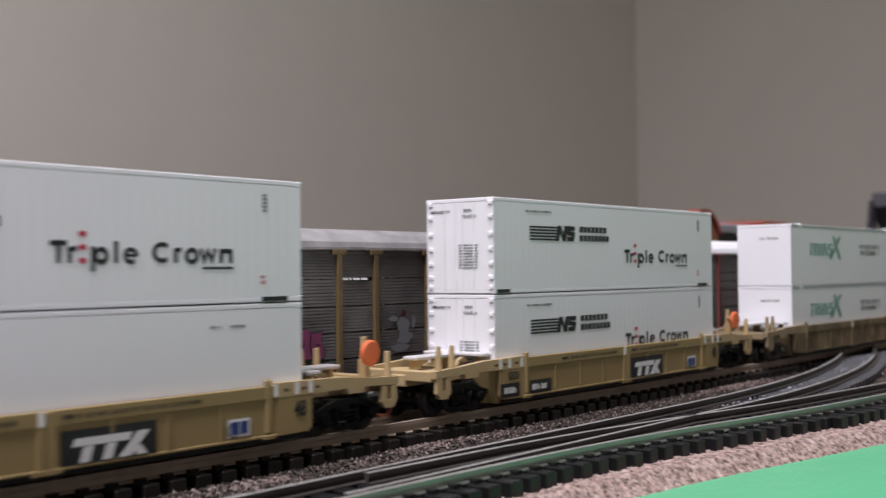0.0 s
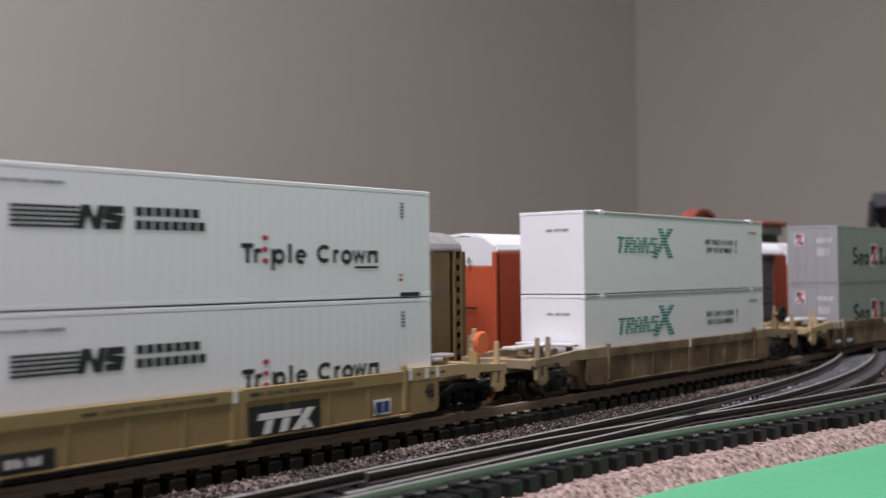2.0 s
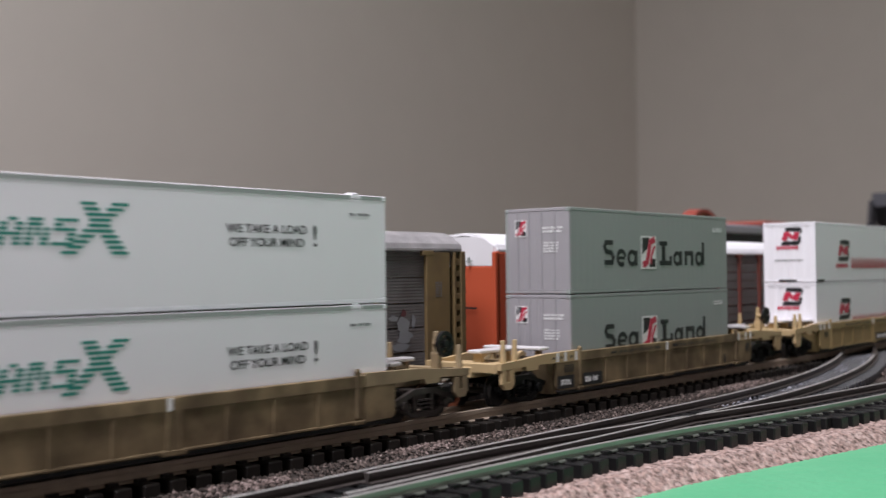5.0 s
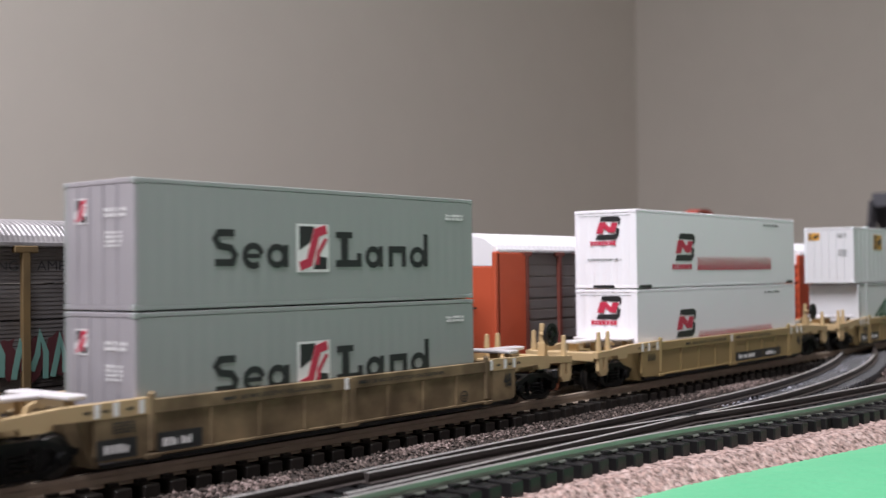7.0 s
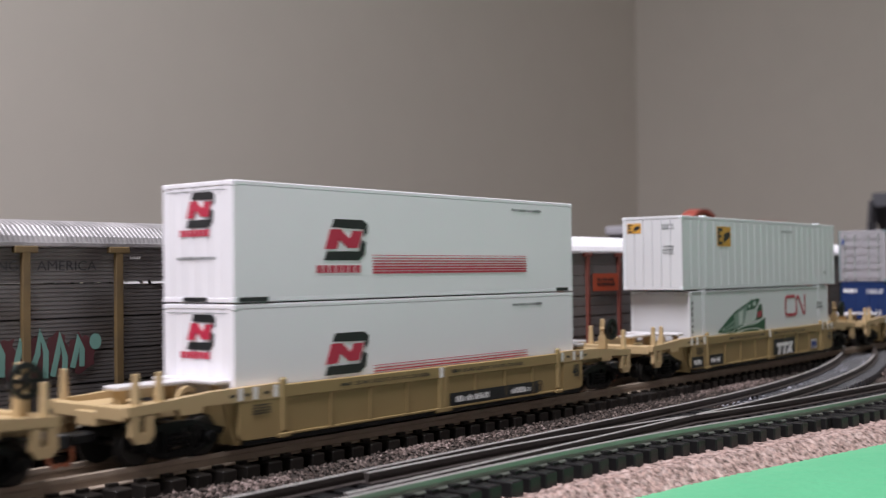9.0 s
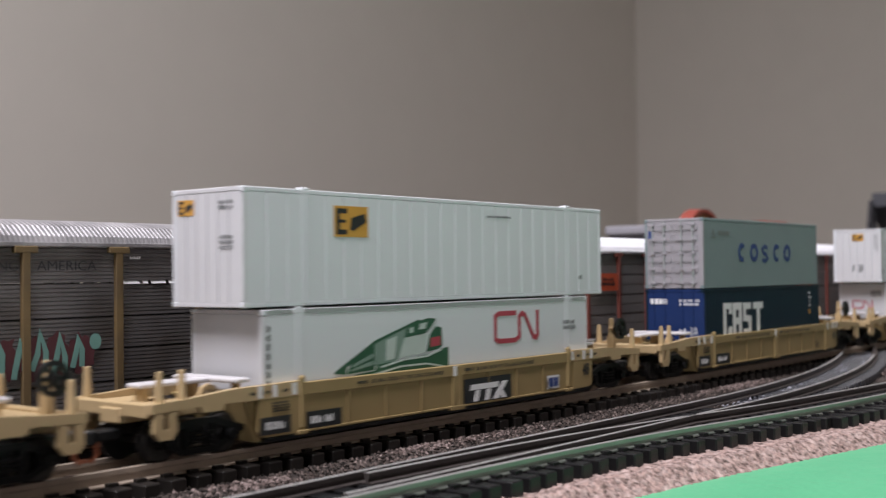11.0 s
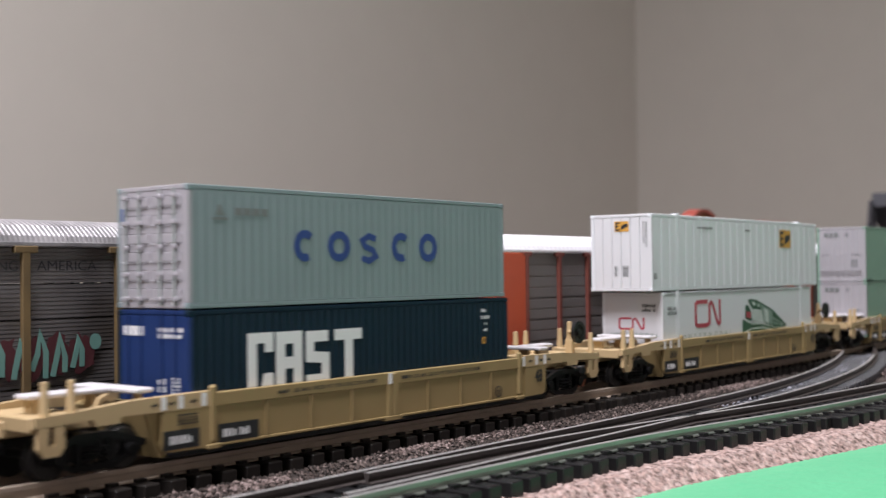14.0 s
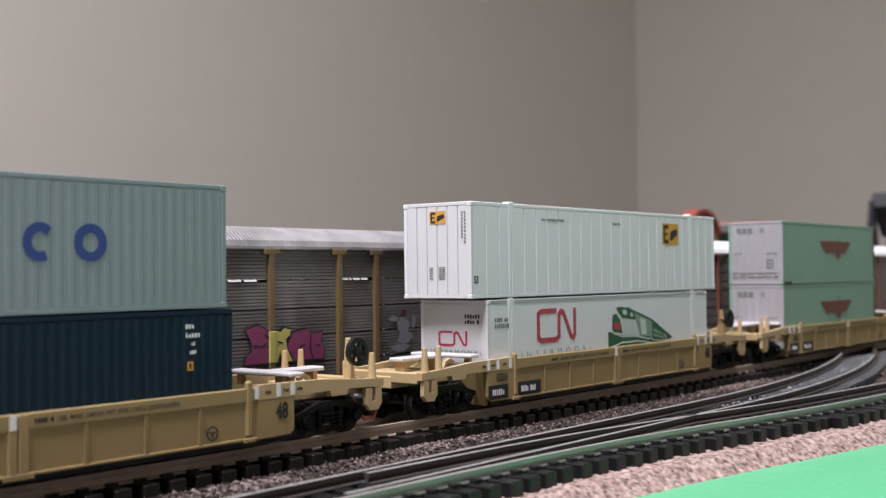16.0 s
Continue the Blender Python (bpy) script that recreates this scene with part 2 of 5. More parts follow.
def bed_rows(x):
    y0, y1 = near_edge(x) + 5.9, 52.0
    n = 75
    return [(y0 + (y1 - y0) * k / n, BED - 0.1 + grain(x, y0 + (y1 - y0) * k / n, 0.35, 1.3)) for k in range(n + 1)]


xs = [-140 + 1.1 * i for i in range(int(560 / 1.1))]
strip("ballast_bed", xs, bed_rows, "ballast", "gritty grey-brown ballast between the tracks", "ballast")


def grain_paint(name, stops):
    """Loose stones, each with a colour of its own."""
    m = bpy.data.materials.new(name)
    m.use_nodes = True
    nt = m.node_tree
    b = nt.nodes["Principled BSDF"]
    b.inputs["Roughness"].default_value, b.inputs["Specular IOR Level"].default_value = 0.8, 0.2
    geo, ramp = nt.nodes.new("ShaderNodeNewGeometry"), nt.nodes.new("ShaderNodeValToRGB")
    el = ramp.color_ramp.elements
    while len(el) < len(stops):
        el.new(0.5)
    for e, (at, col) in zip(el, stops):
        e.position, e.color = at, (*col, 1)
    nt.links.new(geo.outputs["Random Per Island"], ramp.inputs[0])
    nt.links.new(ramp.outputs[0], b.inputs["Base Color"])
    return m


M["grain_dark"] = grain_paint("grey_brown_grit", [(0.0, (0.02, 0.016, 0.014)), (0.55, (0.05, 0.039, 0.034)), (0.9, (0.10, 0.076, 0.066)), (1.0, (0.2, 0.155, 0.14))])
M["grain_pale"] = grain_paint("pinkish_grit", [(0.0, (0.04, 0.03, 0.026)), (0.5, (0.12, 0.087, 0.077)), (1.0, (0.29, 0.225, 0.21))])
M["grain_glint"] = grain_paint("glint_grit", [(0.0, (0.04, 0.04, 0.045)), (0.5, (0.13, 0.13, 0.15)), (1.0, (0.38, 0.38, 0.42))])


def grains(name, spots, material, label):
    """Small uneven stones; spots are (x, y, z, radius)."""
    rng = random.Random(len(spots))
    verts, faces = [], []
    for x, y, z, r in spots:
        k = len(verts)
        for dx, dy, dz in ((1, 0, 0), (-1, 0, 0), (0, 1, 0), (0, -1, 0), (0, 0, 0.8), (0, 0, -0.8)):
            j = [rng.uniform(-0.35, 0.35) for _ in range(3)]
            verts.append(((x + r * (dx + j[0])) * MM, (y + r * (dy + j[1])) * MM, (z + r * (dz + j[2])) * MM))
        for a, b, c in ((0, 2, 4), (2, 1, 4), (1, 3, 4), (3, 0, 4), (2, 0, 5), (1, 2, 5), (3, 1, 5), (0, 3, 5)):
            faces.append((k + a, k + b, k + c))
    me = bpy.data.meshes.new(name)
    me.from_pydata(verts, [], faces)
    me.materials.append(M[material])
    return tagged(new(name, me), label, "ballast", kind="stuff")


rng = random.Random(5)
spots = []
for i in range(20000):
    x, y = -90 + 290 * rng.random() ** 1.4, rng.uniform(-27.5, -4.0)
    spots.append((x, y, BED + 0.15 + rng.uniform(-0.2, 0.45) - (0.3 if y > -9.4 else 0), rng.uniform(0.2, 0.42)))
grains("ballast_grit", spots, "grain_dark", "loose grey-brown ballast grit beside the rails")
spots = []
for cx, cy, sx, sy, n in ((-43, -13.5, 8, 3, 420), (-2, -11, 9, 2.4, 420), (20, -12, 16, 3, 160), (122, -11.5, 16, 2.6, 700), (184, -28, 20, 3.5, 700), (10, -20, 60, 4, 260)):
    for i in range(n):
        spots.append((rng.gauss(cx, sx * 0.6), min(-9.6, rng.gauss(cy, sy * 0.6)), BED + 0.3 + rng.uniform(-0.1, 0.4), rng.uniform(0.2, 0.42)))
grains("ballast_patch", spots, "grain_pale", "patches of pinkish fresh ballast between the tracks")
# pale grit added to stand for highlights on the shiny ties
spots = []
for i in range(2600):
    x = 70 + 170 * rng.random()
    spots.append((x, left_y(x) + rng.uniform(-4.0, 4.0), -2.2 + rng.uniform(-0.9, 0.1), rng.uniform(0.2, 0.42)))
grains("frost_grit", spots, "grain_glint", "pale grit standing in for tie highlights between the curved rails")


# ---- tracks ----
def rail_mesh(bm, line, off, x0, x1, step, top, h=2.0, hw=0.45, foot=0.95):
    """A T-shaped rail along line(x), off to one side of it."""
    prof = [(-hw, top), (hw, top), (hw, top - 0.6), (0.25, top - 0.85), (0.25, top - h + 0.35), (foot, top - h + 0.2), (foot, top - h), (-foot, top - h), (-foot, top - h + 0.2), (-0.25, top - h + 0.35), (-0.25, top - 0.85), (-hw, top - 0.6)]
    last = None
    n = max(1, int(round((x1 - x0) / step)))
    for i in range(n + 1):
        x = x0 + (x1 - x0) * i / n
        s = (line(x + 0.5) - line(x - 0.5))
        k = 1 / math.sqrt(1 + s * s)
        row = [bm.verts.new((x - s * k * (off + a), line(x) + k * (off + a), z)) for a, z in prof]
        if last:
            for j in range(len(prof)):
                bm.faces.new((last[j], row[j], row[(j + 1) % len(prof)], last[(j + 1) % len(prof)]))
        else:
            bm.faces.new(row[::-1])
        last = row
    bm.faces.new(last)


def add_rail(track, line, off, x0, x1, material, step=4.0, label="", top=0.0, h=2.0):
    bm = bmesh.new()
    rail_mesh(bm, line, off, x0, x1, step, top, h)
    return part("rail", bm, material, track, label)


def add_head(track, line, off, x0, x1, step, top):
    """Bright worn running surface on a rail."""
    bm = bmesh.new()
    last = None
    n = max(1, int(round((x1 - x0) / step)))
    for i in range(n + 1):
        x = x0 + (x1 - x0) * i / n
        s = line(x + 0.5) - line(x - 0.5)
        k = 1 / math.sqrt(1 + s * s)
        row = [bm.verts.new((x - s * k * (off + a), line(x) + k * (off + a), z)) for a, z in ((-0.36, top + 0.004), (-0.28, top + 0.08), (0.28, top + 0.08), (0.36, top + 0.004))]
        if last:
            for j in range(4):
                bm.faces.new((last[j], row[j], row[(j + 1) % 4], last[(j + 1) % 4]))
        else:
            bm.faces.new(row[::-1])
        last = row
    bm.faces.new(last)
    part("rail_head", bm, "rail", track, "bright worn rail head")


def tie_mesh(name, w, half, h, material, chairs=False):
    bm = bmesh.new()
    box(bm, -w / 2, w / 2, -half, half, -h, 0, 0.18)
    if chairs:
        for s in (-1, 1):
            for d in (-1.35, 1.35):
                box(bm, -w * 0.3, w * 0.3, s * 4.75 + d - 0.4, s * 4.75 + d + 0.4, -0.1, 0.5)
    return finish(name, bm, material)


def add_ties(track, line, x0, x1, pitch, w, half, h, material, top=-2.0):
    me = tie_mesh("tie", w, half, h, material, line is main_y)
    rng = random.Random(int(x0 * 7 + half * 13))
    for i in range(int((x1 - x0) / pitch)):
        x = x0 + i * pitch
        ob = new("tie", me)
        ob.parent = track
        a = math.degrees(math.atan(line(x + 0.5) - line(x - 0.5)))
        ob.matrix_basis = pose(x * MM, line(x) * MM, (top + rng.uniform(-0.06, 0.06)) * MM, 0, 0, a + rng.uniform(-0.6, 0.6))


main_track = thing("main_track", "straight model railway track with rusty rails on dark ties", "track", kind="structure")
add_rail(main_track, main_y, -4.75, -260, 420, "rail_rust", 680)
add_rail(main_track, main_y, 4.75, -260, 420, "rail_rust", 680)
turnout = thing("track_turnout", "track turnout with shiny rails on chunky black ties", "turnout", kind="structure")
yard_track = thing("yard_track", "straight storage track behind the main line", "track", kind="structure")
add_rail(yard_track, yard_y, -4.75, -260, 420, "rail_rust", 680)
add_rail(yard_track, yard_y, 4.75, -260, 420, "rail_rust", 680)
add_rail(turnout, left_y, 4.75, -200, 45, "rail_dark", 240, top=-0.45, h=1.5)
add_rail(turnout, left_y, 4.75, 45, 260, "rail_dark", 6, top=-0.45, h=1.5)
add_rail(turnout, left_y, -4.75, -52, 45, "rail_dark", 97, top=-0.45, h=1.5)
add_rail(turnout, left_y, -4.75, 45, 260, "rail_dark", 6, top=-0.45, h=1.5)
add_rail(turnout, wye_y, 4.75, -40, 280, "rail_dark", 6, top=-0.45, h=1.5)
add_rail(turnout, wye_y, -4.75, -200, 280, "rail_green", 6, "tarnished rail that mirrors the green board", top=-0.45, h=1.5)

for line, off, x0, x1 in ((left_y, 4.75, -200, 250), (left_y, -4.75, -52, 200), (wye_y, 4.75, -40, 250), (wye_y, -4.75, -200, 110)):
    add_head(turnout, line, off, x0, x1, 6, -0.45)


# ---- train timing: the car named eighth, middle of its well, in mm along the track ----
TIMES = [(0.0, 924.6), (0.5, 896.6), (1.0, 868.4), (1.5, 840.4), (2.0, 813.2), (2.5, 786.2), (3.0, 761.0), (3.5, 737.6), (4.0, 714.3),
         (4.5, 687.3), (4.7, 676.0), (5.4, 637.5), (6.1, 600.0), (6.8, 561.5), (7.0, 551.6), (7.5, 523.4), (8.0, 492.7), (8.5, 463.4), (9.0, 433.3),
         (9.5, 400.1), (10.0, 363.4), (10.2, 348.2), (10.9, 301.0), (11.6, 258.0), (12.3, 218.0), (12.5, 208.0), (13.0, 183.4), (13.5, 158.8), (14.0, 134.9),
         (14.5, 109.0), (15.0, 87.9), (15.3, 74.3), (15.5, 67.8), (15.7, 66.5), (15.85, 66.4), (16.0, 66.4)]
PITCH = 142.4
MOVING = []     # (thing, place in the train, offset along the car, height)


# ---- shapes for markings ----
def rect(bm, place, u0, v0, u1, v1, d=0.04):
    prism(bm, [(u0, v0), (u1, v0), (u1, v1), (u0, v1)], place, d)


def ribbon(bm, place, pts, w, d=0.04, closed=False):
    """A stroke of width w along pts, mitred."""
    n = len(pts)
    left, right = [], []
    for i in range(n):
        a = Vector(pts[i - 1]) if (i or closed) else None
        c = Vector(pts[(i + 1) % n]) if (i < n - 1 or closed) else None
        p = Vector(pts[i])
        d1 = (p - a).normalized() if a is not None else (c - p).normalized()
        d2 = (c - p).normalized() if c is not None else d1
        t = d1 + d2
        t = t.normalized() if t.length > 1e-6 else d1
        nrm = Vector((-t.y, t.x))
        k = min(2.0, 1 / max(0.4, nrm.dot(Vector((-d1.y, d1.x)))))
        left.append(p + nrm * k * w / 2)
        right.append(p - nrm * k * w / 2)
    rows = [[bm.verts.new(place(q.x, q.y, o)) for q, o in ((l, 0), (l, d), (r, d), (r, 0))] for l, r in zip(left, right)]
    m = n if closed else n - 1
    for i in range(m):
        a, b = rows[i], rows[(i + 1) % n]
        for j in range(4):
            bm.faces.new((a[j], b[j], b[(j + 1) % 4], a[(j + 1) % 4]))
    if not closed:
        bm.faces.new(rows[0][::-1])
        bm.faces.new(rows[-1])


def oval(cx, cy, rx, ry, n=20, a0=0.0, a1=360.0):
    return [(cx + rx * math.cos(radians(a0 + (a1 - a0) * i / n)), cy + ry * math.sin(radians(a0 + (a1 - a0) * i / n))) for i in range(n)]


def word_blocks(bm, place, u0, v0, u1, v1, kinds, stroke, slant=0.0, d=0.04):
    """A row of plain blocks the size of a wordmark: o hollow, i bar, t bar with a cap, l low hollow, s solid, _ space."""
    n = len(kinds)
    step = (u1 - u0) / n
    h = v1 - v0
    for i, k in enumerate(kinds):
        a, b = u0 + i * step + step * 0.1, u0 + (i + 1) * step - step * 0.1
        sl = lambda pts: [(x + (y - v0) * slant, y) for x, y in pts]
        s = stroke / 2
        if k == "o":
            ribbon(bm, place, sl([(a + s, v0 + s), (b - s, v0 + s), (b - s, v1 - s), (a + s, v1 - s)]), stroke, d, True)
        elif k == "l":
            ribbon(bm, place, sl(oval((a + b) / 2, v0 + 0.36 * h, (b - a) / 2 - s, 0.36 * h - s, 10)), stroke, d, True)
        elif k == "i":
            m = (a + b) / 2
            prism(bm, sl([(m - s, v0), (m + s, v0), (m + s, v1), (m - s, v1)]), place, d)
        elif k == "t":
            m = (a + b) / 2
            prism(bm, sl([(m - s, v0), (m + s, v0), (m + s, v1 - stroke), (b, v1 - stroke), (b, v1), (a, v1), (a, v1 - stroke), (m - s, v1 - stroke)]), place, d)
        elif k == "n":
            ribbon(bm, place, sl([(a + s, v0), (a + s, v0 + 0.7 * h), (b - s, v0 + 0.7 * h), (b - s, v0)]), stroke, d)
        elif k == "s":
            prism(bm, sl([(a, v0), (b, v0), (b, v1), (a, v1)]), place, d)


def bars(bm, place, u0, v0, u1, v1, n=1, gaps=3, seed=1, d=0.04):
    """Unreadable small print as rows of short bars, n lines."""
    rng = random.Random(seed)
    lh = (v1 - v0) / n
    w = max(0.16, min(0.5, lh * 0.45, (u1 - u0) / 3))
    for i in range(n):
        u, k = u0, 0
        while u + w <= u1 + 0.02:
            if k and k % 4 == 0 and rng.random() < 0.6:
                u += w * 0.9
            else:
                dv = lh * rng.choice((0.0, 0.0, 0.16))
                rect(bm, place, u, v0 + i * lh + lh * 0.14, u + w * rng.uniform(0.72, 1.0), v0 + (i + 1) * lh - lh * 0.16 - dv, d)
                u += w * 1.32
            k += 1


def lettering(bm, place, text, u, v, height, width, d=0.05, bold=0.0):
    """Readable words in the built-in font, fitted to a width and height."""
    cu = bpy.data.curves.new("words", "FONT")
    cu.body = text
    cu.offset = bold
    ob = bpy.data.objects.new("words", cu)
    scene.collection.objects.link(ob)
    me = ob.evaluated_get(bpy.context.evaluated_depsgraph_get()).to_mesh()
    co = [v_.co.copy() for v_ in me.vertices]
    x0, x1 = min(c.x for c in co), max(c.x for c in co)
    y0, y1 = min(c.y for c in co), max(c.y for c in co)
    vs = [bm.verts.new(place(u + (c.x - x0) / (x1 - x0) * width, v + (c.y - y0) / (y1 - y0) * height, d)) for c in co]
    for p in me.polygons:
        bm.faces.new([vs[i] for i in p.vertices])
    bpy.data.objects.remove(ob)
    bpy.data.curves.remove(cu)


# ---- shipping containers ----
HALF, TALL = 8.1, 18.0


def corrugated(bm, x0, x1, z0, z1, y, sign, pitch, depth, ax="x", narrow=False):
    """A thin sheet with upright ribs; sign is the way it faces."""
    prof = []
    x = x0
    while x < x1 - 1e-6:
        e = min(x + pitch, x1)
        w = e - x
        for f, dd in (((0.0, 0.0), (0.90, 0.0), (0.91, depth), (0.975, depth)) if narrow else ((0.0, 0.0), (0.36, 0.0), (0.50, depth), (0.86, depth))):
            prof.append((x + w * f, dd))
        x = e
    prof.append((x1, 0.0))
    rows = []
    for px, dd in prof:
        yy = y - sign * dd
        yb = y - sign * (depth + 0.35)
        if ax == "x":
            rows.append([bm.verts.new(c) for c in ((px, yy, z0), (px, yy, z1), (px, yb, z1), (px, yb, z0))])
        elif ax == "y":
            rows.append([bm.verts.new(c) for c in ((yy, px, z0), (yy, px, z1), (yb, px, z1), (yb, px, z0))])
    for a, b in zip(rows, rows[1:]):
        for j in range(4):
            bm.faces.new((a[j], b[j], b[(j + 1) % 4], a[(j + 1) % 4]))
    bm.faces.new(rows[0])
    bm.faces.new(rows[-1][::-1])


def container(label, L, side, end, roof, trim, rib=None, end_rib=None, posts40=False, post_proud=0.04):
    c = thing("shipping_container", label, "container", "containers on the train")
    h = L / 2
    c["half"] = h
    for s in (-1, 1):
        bm = bmesh.new()
        if rib:
            corrugated(bm, -h + 0.75, h - 0.75, 0.75, TALL - 0.75, s * (HALF - 0.02), s, rib[0], rib[1], "x", len(rib) > 2)
        else:
            box(bm, -h + 0.75, h - 0.75, min(s * HALF, s * (HALF - 0.5)) + 0.02, max(s * HALF, s * (HALF - 0.5)) - 0.02, 0.75, TALL - 0.75)
        part("side_panel", bm, side, c)
        bm = bmesh.new()
        if end_rib:
            corrugated(bm, -HALF + 0.75, HALF - 0.75, 0.75, TALL - 0.75, s * (h - 0.02), s, end_rib[0], end_rib[1], "y", len(end_rib) > 2)
        else:
            box(bm, min(s * h, s * (h - 0.5)) + 0.02, max(s * h, s * (h - 0.5)) - 0.02, -HALF + 0.75, HALF - 0.75, 0.75, TALL - 0.75)
        part("end_panel", bm, end, c)
        for z0, nm, m in ((0.0, "bottom_rail", trim), (TALL - 0.75, "top_rail", trim)):
            bm = bmesh.new()
            box(bm, -h + 0.9, h - 0.9, s * HALF - (0.55 if s > 0 else 0), s * HALF + (0 if s > 0 else 0.55), z0 + 0.05, z0 + 0.75, 0.1)
            part(nm, bm, m, c)
            bm = bmesh.new()
            box(bm, s * h - (0.55 if s > 0 else 0), s * h + (0 if s > 0 else 0.55), -HALF + 0.9, HALF - 0.9, z0 + 0.05, z0 + 0.75, 0.1)
            part("sill" if z0 == 0 else "header", bm, end, c)
        for q in (-1, 1):
            bm = bmesh.new()
            box(bm, s * h - (0.85 if s > 0 else 0), s * h + (0 if s > 0 else 0.85), q * HALF - (0.85 if q > 0 else 0), q * HALF + (0 if q > 0 else 0.85), 0.9, TALL - 0.9, 0.12)
            part("corner_post", bm, end if q < 0 and s < 0 else trim, c)
            for z0 in (0.0, TALL - 0.9):
                bm = bmesh.new()
                box(bm, s * (h - 0.5) - 0.56, s * (h - 0.5) + 0.56, q * (HALF - 0.45) - 0.51, q * (HALF - 0.45) + 0.51, z0, z0 + 0.9, 0.14)
                part("corner_fitting", bm, trim, c)
    bm = bmesh.new()
    box(bm, -h + 0.6, h - 0.6, -HALF + 0.5, HALF - 0.5, TALL - 0.5, TALL - 0.04, 0.05)
    part("roof", bm, roof, c)
    bm = bmesh.new()
    box(bm, -h + 0.6, h - 0.6, -HALF + 0.6, HALF - 0.6, 0.12, 0.6)
    part("base", bm, "black", c)
    if posts40:
        for px in posts40:
            bm = bmesh.new()
            if post_proud:
                box(bm, px - 0.9, px - 0.12, -HALF - post_proud, -HALF + 0.3, 0.4, TALL - 0.2, 0.03)
                box(bm, px + 0.12, px + 0.9, -HALF - post_proud, -HALF + 0.3, 0.4, TALL - 0.2, 0.03)
                part("stacking_post", bm, side, c)
            else:
                bm.free()
            bm = bmesh.new()
            box(bm, px - 0.8, px + 0.8, -HALF - 0.05, -HALF + 1.6, TALL - 0.6, TALL + 0.35, 0.15)
            part("stacking_fitting", bm, trim, c, "small raised stacking fitting")
    return c


def side_place(c, base=0.03, up=0.0):
    h = c["half"]
    return lambda u, v, o: (-h + u, -HALF - base - o, v + up)


def end_place(c, base=0.03, up=0.0):
    h = c["half"]
    return lambda u, v, o: (-h - base - o, HALF - u, v + up)


def mark(c, place, material, draw, name="marking", label=""):
    bm = bmesh.new()
    draw(bm, place)
    if name != "marking":
        return part(name, bm, material, c, label)
    for piece in clusters(bm):
        part(name, piece, material, c, label)


def clusters(bm, gap=0.7):
    """The printed lines of one bmesh that lie apart from each other, each as a bmesh of its own."""
    bm.verts.index_update()
    left, groups = set(bm.verts), []
    while left:
        todo, isle = [left.pop()], []
        while todo:
            v = todo.pop()
            isle.append(v)
            for e in v.link_edges:
                w = e.other_vert(v)
                if w in left:
                    left.remove(w)
                    todo.append(w)
        lo = [min(v.co[i] for v in isle) - gap / 2 for i in range(3)]
        hi = [max(v.co[i] for v in isle) + gap / 2 for i in range(3)]
        groups.append([lo, hi, isle])
    merged = True
    while merged:
        merged = False
        for i in range(len(groups) - 1, 0, -1):
            for j in range(i):
                a, b = groups[i], groups[j]
                if all(a[0][k] <= b[1][k] and b[0][k] <= a[1][k] for k in range(3)):
                    b[0], b[1] = [min(p, q) for p, q in zip(a[0], b[0])], [max(p, q) for p, q in zip(a[1], b[1])]
                    b[2] += a[2]
                    del groups[i]
                    merged = True
                    break
    groups.sort(key=lambda g: (g[0][0], g[0][1], g[0][2]))
    out = []
    for lo, hi, isle in groups:
        one, inside = bmesh.new(), sorted(isle, key=lambda v: v.index)
        copy_of = {v: one.verts.new(v.co) for v in inside}
        faces = sorted({f for v in inside for f in v.link_faces}, key=lambda f: min(v.index for v in f.verts))
        for f in faces:
            one.faces.new([copy_of[v] for v in f.verts])
        out.append(one)
    bm.free()
    return out


def stack(k, dx, lower, upper, dx_upper=None, z=21.2, tall=18.0, low=None):
    """Two containers in a car: z is the foot of the upper one, tall its height, low the foot of the lower one."""
    lower.scale = upper.scale = (1, 1, tall / TALL)
    MOVING.append((lower, k, dx, z - tall - 0.2 if low is None else low))
    MOVING.append((upper, k, dx if dx_upper is None else dx_upper, z))


